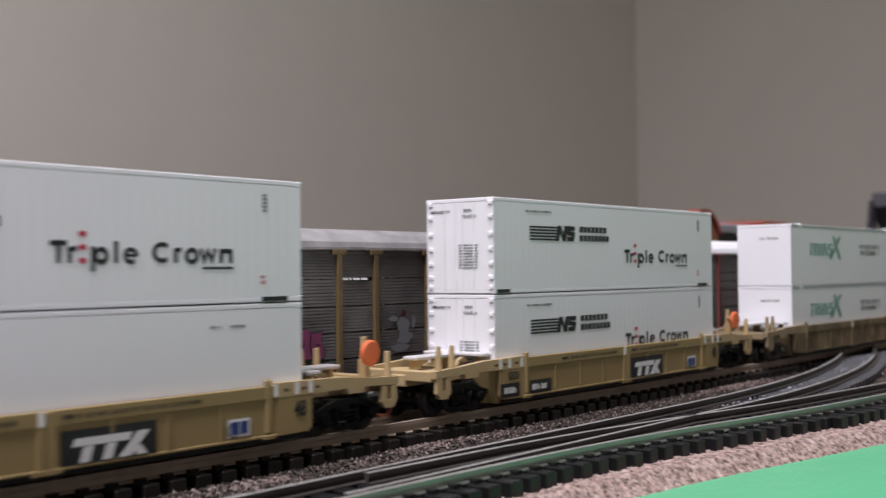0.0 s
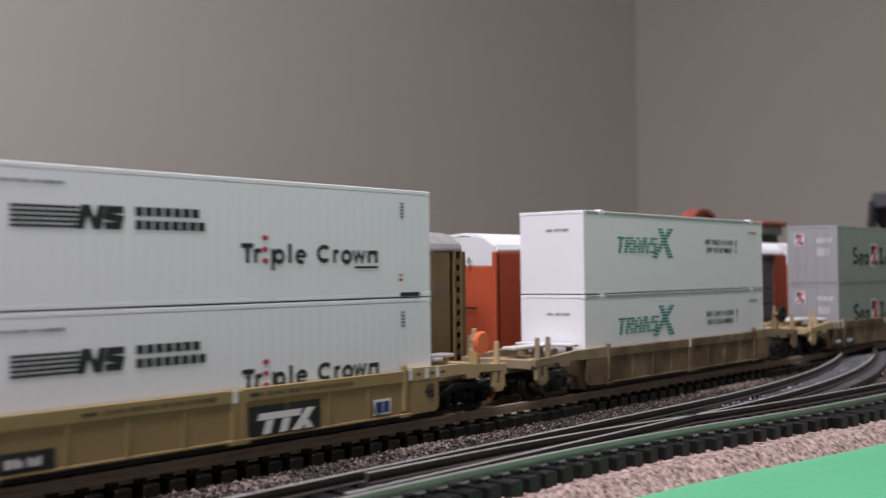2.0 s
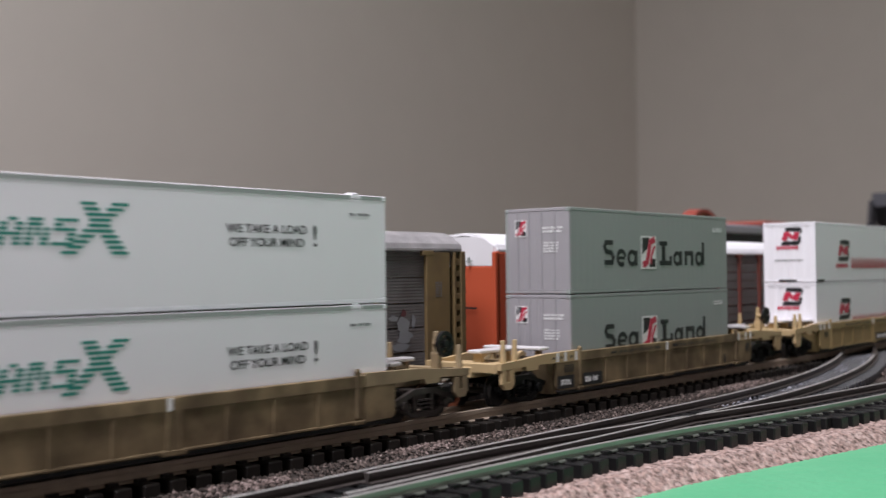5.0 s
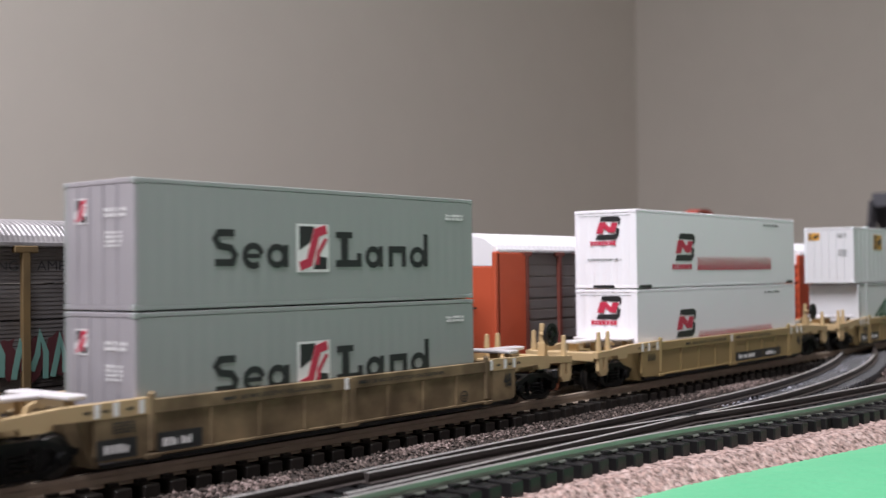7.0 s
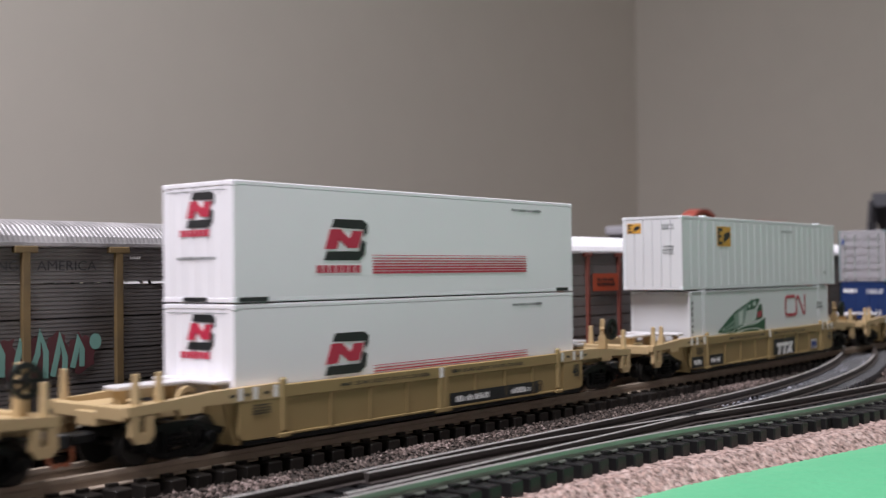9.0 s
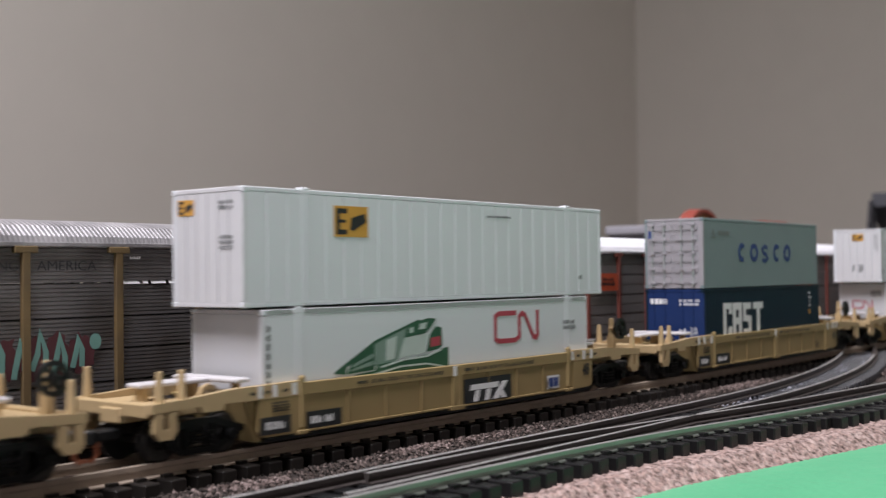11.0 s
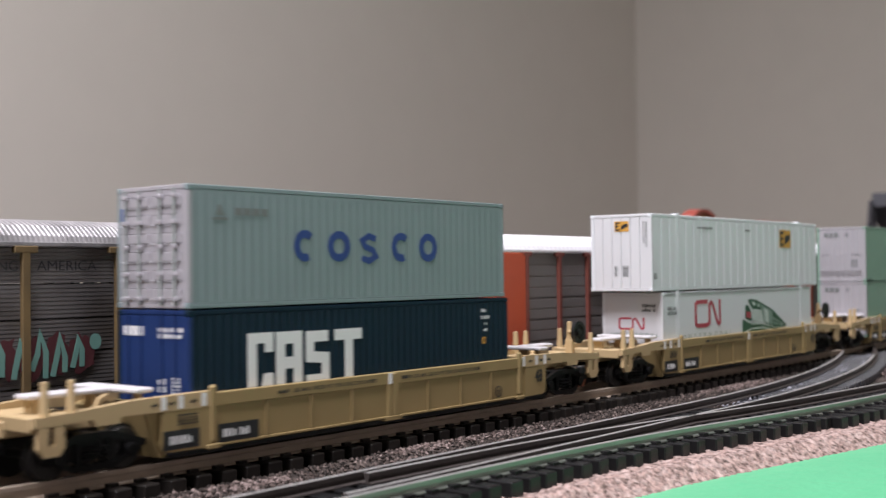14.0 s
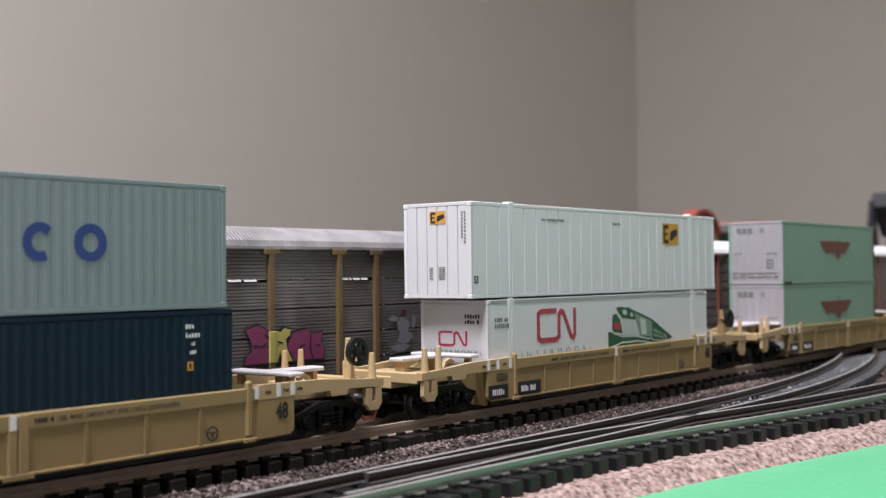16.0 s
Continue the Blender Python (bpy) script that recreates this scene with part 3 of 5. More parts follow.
# white containers with black stripes and a wordmark in black and red
def striped_white():
    c = container("white corrugated container with black striped emblem and wordmark", 92.6, "white", "white_warm", "white", "white", rib=(2.05, 0.018))
    E, EDGE, side = end_place(c, up=-0.4), side_place(c), side_place(c, up=-0.45)
    S = lambda u, v, o: side(u + 1.2, v, o)

    def stripes(bm, p):
        for i in range(5):
            v = 10.6 + i * 0.6
            rect(bm, p, 10.9, v, 20.6, v + 0.36)
    mark(c, S, "ink", stripes, "logo", "five black stripes")

    def blocks(bm, p):
        prism(bm, [(20.2, 10.5), (21.3, 10.5), (21.9, 12.3), (22.7, 10.5), (23.9, 10.5), (24.6, 13.6), (23.5, 13.6), (22.9, 11.9), (22.2, 13.6), (20.9, 13.6)], p, 0.05)
        ribbon(bm, p, [(24.4, 11.0), (26.6, 11.0), (26.9, 11.9), (24.9, 12.2), (25.1, 13.1), (27.4, 13.1)], 0.95)
    mark(c, S, "ink", blocks, "logo", "slanted black emblem")
    mark(c, S, "ink", lambda bm, p: (word_blocks(bm, p, 29.1, 12.4, 40.2, 13.6, "sssssss", 0.34), word_blocks(bm, p, 29.1, 10.6, 41.2, 11.8, "ssssssss", 0.34)), "logo")

    def crown(bm, p):
        w = 0.66
        rect(bm, p, 47.8, 8.35, 50.2, 9.05)
        rect(bm, p, 48.65, 6.2, 49.35, 8.34)
        ribbon(bm, p, [(50.6, 6.2), (50.6, 7.9), (51.7, 8.05)], w)
        ribbon(bm, p, oval(55.3, 7.15, 0.85, 0.85, 12), w, 0.04, True)
        rect(bm, p, 53.7, 5.1, 54.35, 8.3, 0.055)
        rect(bm, p, 57.2, 6.2, 57.9, 9.05)
        ribbon(bm, p, oval(59.9, 7.15, 0.95, 0.85, 12, 0, 330), w * 0.9)
        rect(bm, p, 59.2, 6.98, 60.9, 7.4, 0.055)
        ribbon(bm, p, oval(65.0, 7.6, 1.35, 1.1, 14, 45, 330), w)
        ribbon(bm, p, [(67.3, 6.2), (67.3, 7.9), (68.3, 8.05)], w)
        ribbon(bm, p, oval(70.1, 7.15, 0.95, 0.85, 12), w, 0.04, True)
        ribbon(bm, p, [(71.7, 8.2), (72.3, 6.5), (73.0, 7.9), (73.7, 6.5), (74.3, 8.2)], w * 0.85)
        ribbon(bm, p, [(75.4, 6.2), (75.4, 7.85), (77.2, 7.85), (77.2, 6.2)], w)
        rect(bm, p, 72.0, 5.3, 77.6, 5.65)
    mark(c, S, "ink", crown, "logo", "black wordmark")
    mark(c, S, "ink_red", lambda bm, p: [prism(bm, oval(52.5, v, 0.62, 0.42, 10), p, 0.05) for v in (6.5, 8.2, 9.9)], "logo", "red dots")
    mark(c, S, "ink_grey", lambda bm, p: (bars(bm, p, 9.6, 15.9, 18.7, 16.5, 1, 4, 3), bars(bm, p, 83.4, 13.6, 84.6, 16.4, 5, 1, 4)))
    mark(c, S, "ink_red", lambda bm, p: bars(bm, p, 83.0, 3.0, 84.2, 4.6, 2, 1, 5))
    for u0, u1 in ((0.95, 5.2), (84.4, 89.6)):
        mark(c, EDGE, "ink", lambda bm, p, u0=u0, u1=u1: rect(bm, p, u0, 0.12, u1, 0.8, 0.03), "fork_pocket")
    mark(c, E, "ink", lambda bm, p: bars(bm, p, 1.2, 15.6, 6.0, 16.4, 1, 2, 6), "logo")
    mark(c, E, "ink_grey", lambda bm, p: (bars(bm, p, 9.3, 15.7, 11.6, 16.5, 1, 2, 7), bars(bm, p, 8.9, 14.6, 12.2, 15.4, 1, 2, 8), bars(bm, p, 8.0, 5.0, 12.6, 9.8, 9, 4, 9)))
    for v in (1.2, 3.0, 5.6, 8.4, 11.2, 14.4, 17.0):
        for u in (0.55, 15.1):
            bm = bmesh.new()
            box(bm, -c["half"] - 0.35, -c["half"] + 0.1, HALF - u - 1.0, HALF - u, v - 0.35, v + 0.35, 0.1)
            part("hinge", bm, "white_warm", c)
    for u in (4.6, 7.3, 8.9, 11.6):
        bm = bmesh.new()
        cyl(bm, -c["half"] - 0.12, HALF - u, TALL / 2, 0.14, TALL - 1.6, "z", 8)
        part("lock_rod", bm, "white_warm", c)
    return c


# plain white containers with a striped teal wordmark
def teal_white():
    c = container("smooth white container with a striped teal wordmark", 91.4, "white_warm", "white_warm", "grey_trim", "white", posts40=(-38.2, 38.2), post_proud=0)
    S, E = side_place(c), end_place(c)

    def strokes(bm, p):
        spans = {"t": ["c", "c", "c", "c", "c", "a"], "r": ["lr", "lr", "lc", "a", "lr", "a"], "h": ["lr", "lr", "a", "lr", "lr", "c"], "n": ["lr", "lr", "lcr", "lcr", "lc", "lc"], "z": ["a", "r", "r", "a", "l", "a"]}
        for k, kind in enumerate("trhnz"):
            u0, w = 13.2 + k * 3.75, 3.3
            for i, row in enumerate(spans[kind]):
                v = 9.0 + i * 0.62
                s = (v - 9.0) * 0.25
                for a, b in {"a": [(0, 1)], "l": [(0, 0.36)], "c": [(0.32, 0.68)], "r": [(0.64, 1)], "lr": [(0, 0.34), (0.66, 1)], "lc": [(0, 0.62)], "lcr": [(0, 0.26), (0.38, 0.62), (0.74, 1)]}[row]:
                    rect(bm, p, u0 + w * a + s, v, u0 + w * b + s, v + 0.42)
    mark(c, S, "ink_teal", strokes, "logo", "slanted teal stripes")

    def cross(bm, p):
        for i in range(10):
            v = 7.9 + i * 0.72
            f = i / 9
            a = 29.7 + 7.6 * f
            b = 37.2 - 4.6 * f
            lo, hi = sorted((a, b))
            if hi - lo < 2.2:
                rect(bm, p, lo - 0.2, v, hi + 2.4, v + 0.42)
            else:
                rect(bm, p, lo, v, lo + 2.3, v + 0.42)
                rect(bm, p, hi, v, hi + 2.6, v + 0.42)
    mark(c, S, "ink_teal", cross, "logo", "striped teal cross")
    mark(c, S, "ink", lambda bm, p: (lettering(bm, p, "WE TAKE A LOAD", 56.7, 11.25, 1.35, 16.2, bold=0.022), lettering(bm, p, "OFF YOUR MIND", 57.3, 9.2, 1.35, 15.0, bold=0.022), lettering(bm, p, "!", 74.3, 9.3, 3.4, 0.75)), "slogan", "black printed words")
    mark(c, S, "ink_grey", lambda bm, p: bars(bm, p, 82.6, 14.4, 88.0, 15.1, 1, 3, 3))
    mark(c, E, "ink_grey", lambda bm, p: bars(bm, p, 6.8, 13.5, 12.6, 14.3, 1, 2, 5))
    mark(c, S, "grey_trim", lambda bm, p: (rect(bm, p, 0.9, 17.25, 6.0, 17.9, 0.03), rect(bm, p, 8.6, 17.2, 82.8, 17.9, 0.03), rect(bm, p, 85.4, 17.25, 90.5, 17.9, 0.03)), "edge_strip")
    return c


# sage green containers with silver ends
def sage_box():
    c = container("sage green container with silver ends and black wordmark", 74.7, "sage", "silver", "sage", "sage", rib=(2.5, 0.02), end_rib=(3.6, 0.08, 1))
    E, side = end_place(c), side_place(c)
    S = lambda u, v, o: side(u - 0.8, v, o)

    def words(bm, p):
        ribbon(bm, p, [(14.6, 6.5), (17.9, 6.5), (18.4, 7.6), (17.6, 8.6), (15.4, 8.9), (14.7, 9.9), (15.4, 10.8), (18.3, 10.8)], 1.05)
        ribbon(bm, p, oval(21.9, 7.5, 1.7, 1.5, 14, 10, 330), 0.95)
        rect(bm, p, 20.4, 7.15, 23.4, 7.8, 0.055)
        ribbon(bm, p, oval(26.6, 7.5, 1.6, 1.4, 12), 0.95, 0.04, True)
        rect(bm, p, 28.0, 5.8, 29.0, 9.2, 0.055)
        prism(bm, [(39.4, 5.8), (45.4, 5.8), (45.4, 8.0), (44.3, 8.0), (44.3, 6.9), (42.2, 6.9), (42.2, 10.4), (43.2, 10.4), (43.2, 11.4), (39.4, 11.4), (39.4, 10.4), (40.6, 10.4), (40.6, 6.9), (39.4, 6.9)], p, 0.05)
        ribbon(bm, p, oval(48.2, 7.4, 1.5, 1.35, 12), 0.95, 0.04, True)
        rect(bm, p, 49.6, 5.8, 50.6, 9.2, 0.055)
        ribbon(bm, p, [(52.6, 5.8), (52.6, 8.7), (56.0, 8.7), (56.0, 5.8)], 1.1)
        ribbon(bm, p, oval(59.6, 7.4, 1.6, 1.35, 12), 0.95, 0.04, True)
        rect(bm, p, 61.3, 5.8, 62.4, 11.4, 0.055)
    mark(c, S, "ink", words, "logo", "black wordmark")

    def emblem(p, u0, v0, u1, v1):
        w, h = u1 - u0, v1 - v0
        f = lambda a, b: (u0 + w * a, v0 + h * b)
        mark(c, p, "ink_white", lambda bm, q: rect(bm, q, u0, v0, u1, v1, 0.03), "logo", "white emblem square")
        mark(c, p, "ink", lambda bm, q: (prism(bm, [f(0.08, 0.95), f(0.08, 0.45), f(0.42, 0.62), f(0.55, 0.95)], q, 0.06), prism(bm, [f(0.5, 0.06), f(0.94, 0.06), f(0.94, 0.3), f(0.62, 0.34)], q, 0.06)), "logo", "black emblem corners")
        mark(c, p, "ink_red", lambda bm, q: (ribbon(bm, q, [f(0.1, 0.12), f(0.38, 0.2), f(0.5, 0.5), f(0.62, 0.82), f(0.92, 0.9)], w * 0.2, 0.09), ribbon(bm, q, [f(0.62, 0.15), f(0.66, 0.4), f(0.9, 0.7)], w * 0.10, 0.09)), "logo", "red emblem wave")
    emblem(S, 30.7, 5.0, 37.8, 12.5)
    emblem(E, 2.6, 12.0, 5.6, 15.6)
    mark(c, S, "ink_white", lambda bm, p: bars(bm, p, 67.5, 14.0, 72.6, 15.2, 2, 3, 7))
    mark(c, E, "ink_white", lambda bm, p: (bars(bm, p, 9.6, 12.7, 14.6, 14.2, 2, 3, 8), bars(bm, p, 9.8, 8.6, 13.6, 11.0, 4, 2, 9)))
    for u in (3.4, 6.2, 9.4, 12.6):
        bm = bmesh.new()
        cyl(bm, -c["half"] - 0.1, HALF - u, TALL / 2, 0.13, TALL - 1.6, "z", 8)
        part("lock_rod", bm, "silver", c)
    return c


# white containers with a black and crimson block emblem
def crimson_white():
    c = container("white container with a black and crimson emblem and stripes", 91.4, "white", "white_warm", "white", "white", end_rib=(3.0, 0.12))
    S, E, EDGE, FOOT = side_place(c, up=-0.45), end_place(c, up=-0.4), side_place(c), end_place(c)

    def emblem(p, u0, v0, u1, v1):
        w, h = u1 - u0, v1 - v0
        f = lambda a, b: (u0 + w * a, v0 + h * b)
        mark(c, p, "ink", lambda bm, q: (prism(bm, [f(0.22, 0.8), f(0.28, 1.0), f(0.88, 1.0), f(0.99, 0.9), f(0.98, 0.68), f(0.9, 0.58), f(0.9, 0.77), f(0.56, 0.78)], q, 0.04), prism(bm, [f(0.06, 0.0), f(0.13, 0.21), f(0.5, 0.22), f(0.8, 0.22), f(0.86, 0.52), f(0.95, 0.44), f(0.92, 0.14), f(0.8, 0.0)], q, 0.04)), "logo", "black emblem blocks")
        mark(c, p, "ink_red", lambda bm, q: prism(bm, [f(0.08, 0.27), f(0.2, 0.75), f(0.42, 0.75), f(0.6, 0.52), f(0.66, 0.72), f(0.88, 0.72), f(0.78, 0.3), f(0.56, 0.3), f(0.38, 0.5), f(0.32, 0.27)], q, 0.07), "logo", "crimson zigzag")
    emblem(S, 17.9, 6.7, 29.0, 13.3)
    emblem(E, 5.2, 11.6, 12.3, 16.9)
    mark(c, S, "ink_red", lambda bm, p: word_blocks(bm, p, 16.8, 4.7, 27.2, 5.9, "sssssss", 0.42), "logo")
    mark(c, E, "ink_red", lambda bm, p: word_blocks(bm, p, 4.1, 10.3, 11.0, 11.3, "sssssss", 0.34), "logo")

    def stripes(bm, p):
        for i in range(7):
            v = 4.5 + i * 0.5
            rect(bm, p, 30.1, v, 74.6, v + 0.38 - i * 0.045)
    mark(c, S, "ink_red", stripes, "logo", "crimson stripes thinning upwards")
    mark(c, S, "ink_grey", lambda bm, p: bars(bm, p, 70.0, 16.1, 80.2, 16.8, 1, 4, 3))
    mark(c, E, "ink_grey", lambda bm, p: (bars(bm, p, 3.6, 6.7, 12.4, 7.4, 1, 4, 4), bars(bm, p, 1.2, 16.95, 14.8, 17.2, 1, 9, 14)))
    for u0, u1 in ((0.95, 6.8), (85.2, 89.6)):
        mark(c, EDGE, "ink", lambda bm, p, u0=u0, u1=u1: rect(bm, p, u0, 0.12, u1, 0.8, 0.03), "fork_pocket")
    mark(c, FOOT, "ink", lambda bm, p: rect(bm, p, 4.8, 0.12, 10.4, 0.8, 0.03), "fork_pocket")
    return c


# long white container with gold square marks
def gold_white(turned):
    c = container("long white corrugated container with gold square mark", 101.0, "mint", "white_dimmed", "grey_trim", "mint", rib=(4.15, 0.12 if turned else 0.28, 1), end_rib=(2.45, 0.25, 1), posts40=(-37.6, 37.6))
    S, E = side_place(c), end_place(c)
    u0 = 19.1 if turned else 73.6
    for p, a, b, w, h in ((S, u0, 10.8, 8.0, 5.0), (E, 1.4 if turned else 6.5, 14.0, 3.8, 2.4)):
        mark(c, p, "ink_gold", lambda bm, q: rect(bm, q, a, b, a + w, b + h, 0.03), "logo", "gold square mark")
        mark(c, p, "ink", lambda bm, q: (ribbon(bm, q, [(a + w * 0.38, b + h * 0.84), (a + w * 0.12, b + h * 0.84), (a + w * 0.12, b + h * 0.16), (a + w * 0.38, b + h * 0.16)], w * 0.1, 0.06), rect(bm, q, a + w * 0.17, b + h * 0.46, a + w * 0.34, b + h * 0.56, 0.07), prism(bm, [(a + w * 0.46, b + h * 0.25), (a + w * 0.56, b + h * 0.2), (a + w * 0.95, b + h * 0.5), (a + w * 0.9, b + h * 0.78), (a + w * 0.5, b + h * 0.62)], q, 0.06)), "logo")
    if turned:
        mark(c, S, "ink_grey", lambda bm, p: (bars(bm, p, 60.0, 15.0, 68.0, 15.6, 1, 3, 5), bars(bm, p, 92.0, 3.0, 93.5, 4.4, 1, 1, 6)))
        mark(c, E, "ink_grey", lambda bm, p: (bars(bm, p, 11.0, 14.6, 14.4, 16.2, 2, 2, 7), bars(bm, p, 11.2, 8.6, 14.2, 11.0, 3, 2, 8)))
    else:
        mark(c, S, "ink", lambda bm, p: lettering(bm, p, "53", 0.75, 2.8, 1.4, 1.35, bold=0.03), "number")
        mark(c, S, "ink_grey", lambda bm, p: (bars(bm, p, 23.2, 14.9, 31.8, 15.6, 1, 4, 5), bars(bm, p, 51.0, 14.7, 54.6, 15.5, 1, 2, 6)))
        mark(c, E, "ink_grey", lambda bm, p: (bars(bm, p, 14.0, 11.2, 14.5, 16.3, 9, 1, 7), bars(bm, p, 14.7, 10.2, 15.1, 16.3, 9, 1, 8)))
        mark(c, E, "ink_grey", lambda bm, p: (bars(bm, p, 6.4, 3.6, 7.2, 6.0, 5, 1, 9), bars(bm, p, 8.6, 3.5, 10.2, 6.0, 7, 2, 10)))
    return c


# white container with a crimson ribbon emblem and a dark green picture of an engine
def ribbon_white(turned):
    # end colour darkened for the shade under the upper container's overhang
    c = container("white container with crimson ribbon emblem and green picture", 91.4, "mint", "white_dimmed", "grey_trim", "mint", posts40=(-38.0, 38.0))
    S, E, EDGE = side_place(c, up=0.25), end_place(c, up=0.25), side_place(c)

    def worm(p, u0, v0, u1, v1):
        w, h = u1 - u0, v1 - v0
        f = lambda a, b: (u0 + w * a, v0 + h * b)
        k = h * 0.15
        pts = [f(0.5, 0.92), f(0.14, 0.92), f(0.07, 0.84), f(0.07, 0.16), f(0.14, 0.08), f(0.48, 0.08), f(0.56, 0.18), f(0.56, 0.8), f(0.62, 0.9), f(0.68, 0.84), f(0.86, 0.14), f(0.92, 0.1), f(0.95, 0.2), f(0.95, 0.98)]
        mark(c, p, "ink_maroon", lambda bm, q: ribbon(bm, q, pts, k), "logo", "crimson ribbon emblem")

    def engine(flip, o):
        g = (lambda x: o + 29.2 - x) if flip else (lambda x: o + x)
        F = lambda pts: [(g(x), 4.2 + y) for x, y in pts]
        flat = lambda shapes, d: (lambda bm, p: [prism(bm, F(pts), p, d) for pts in shapes])
        mark(c, S, "ink_mid", flat([[(8.0, 10.5), (19.5, 7.4), (19.5, 3.4), (13.6, 4.2), (11.9, 7.8), (11.4, 9.2)]], 0.03), "picture", "grey-green engine flank")
        mark(c, S, "ink_pale", flat([[(5.9, 8.2), (11.9, 7.8), (13.6, 4.4), (6.4, 4.9)], [(13.9, 8.2), (16.6, 7.6), (16.8, 4.2), (14.6, 4.4)]], 0.05), "picture", "pale shine on the engine")
        mark(c, S, "ink_green", flat([[(0.0, 5.6), (1.7, 5.4), (5.5, 4.6), (18.6, 3.7), (19.5, 2.7), (24.4, 2.4), (23.4, 0.4), (0.0, 0.4)]], 0.05), "picture", "dark green engine skirt")
        mark(c, S, "ink_green", flat([[(1.9, 9.1), (3.4, 9.4), (5.1, 8.0), (6.1, 5.0), (2.6, 5.4), (1.7, 6.0)]], 0.06), "picture", "dark green engine nose")
        mark(c, S, "ink_green", flat([[(3.4, 10.7), (5.6, 10.9), (8.0, 10.5), (11.4, 9.3), (11.9, 7.8), (6.3, 8.3), (4.7, 9.5)]], 0.065), "picture", "dark green engine cab")
        mark(c, S, "ink_green", flat([[(8.0, 10.8), (19.5, 7.7), (26.0, 4.6), (29.2, 3.1), (27.9, 2.9), (19.3, 7.2), (8.0, 10.4)]], 0.045), "picture", "dark green engine roof line")
        mark(c, S, "ink_green", flat([[(19.6, 7.2), (24.6, 5.2), (26.2, 2.6), (19.6, 2.9)], [(26.3, 4.5), (29.2, 2.9), (26.4, 2.6)]], 0.04), "picture", "dark green rear engine")
        mark(c, S, "ink_mid", flat([[(20.0, 5.6), (24.9, 4.0), (25.0, 3.6), (20.0, 4.9)], [(20.0, 4.4), (25.2, 3.3), (25.3, 3.0), (20.0, 3.7)]], 0.075), "picture", "pale stripes of the rear engine")
        mark(c, S, "ink_pale", flat([[(5.9, 10.2), (7.9, 10.0), (8.2, 9.0), (6.4, 9.1)], [(9.6, 9.6), (10.6, 9.3), (10.7, 8.5), (9.7, 8.6)]], 0.09), "picture", "pale cab windows")
        mark(c, S, "ink_pale", lambda bm, p: (ribbon(bm, p, F([(1.9, 5.2), (4.4, 4.7), (5.9, 4.3), (12.0, 4.1), (18.2, 3.2)]), 0.32, 0.09), ribbon(bm, p, F([(0.2, 2.0), (6.0, 3.0), (13.0, 3.0), (20.0, 2.1)]), 0.3, 0.09)), "picture", "pale engine stripes")
        mark(c, S, "ink_maroon", flat([[(2.3, 7.6), (5.0, 7.4), (5.1, 5.8), (2.3, 6.0)]], 0.08), "picture", "dark red nose plate")
    if turned:
        worm(S, 57.6, 9.4, 73.6, 15.6)
        engine(True, 15.2)
        mark(c, S, "ink", lambda bm, p: bars(bm, p, 0.95, 3.2, 1.7, 15.6, 9, 1, 3))
        mark(c, S, "ink_grey", lambda bm, p: bars(bm, p, 82.2, 11.0, 86.6, 13.2, 2, 2, 4))
    else:
        worm(S, 15.8, 8.7, 31.0, 15.6)
        worm(E, 4.2, 8.9, 11.6, 11.9)
        engine(False, 43.7)
        mark(c, S, "ink_grey", lambda bm, p: bars(bm, p, 2.3, 12.2, 6.9, 14.5, 2, 2, 4))
        mark(c, E, "ink", lambda bm, p: bars(bm, p, 10.9, 13.1, 14.8, 15.2, 2, 2, 5))
        mark(c, E, "ink_mid", lambda bm, p: lettering(bm, p, "I N T E R M O D A L", 2.6, 7.5, 0.75, 12.4))
        mark(c, S, "ink_mid", lambda bm, p: lettering(bm, p, "I  N  T  E  R  M  O  D  A  L", 10.9, 6.3, 1.15, 26.0))
    mark(c, EDGE, "grey_trim", lambda bm, p: (rect(bm, p, 0.9, 17.3, 6.2, 17.9, 0.03), rect(bm, p, 8.9, 17.2, 82.6, 17.9, 0.03), rect(bm, p, 85.4, 17.3, 90.4, 17.9, 0.03)), "edge_strip")
    return c


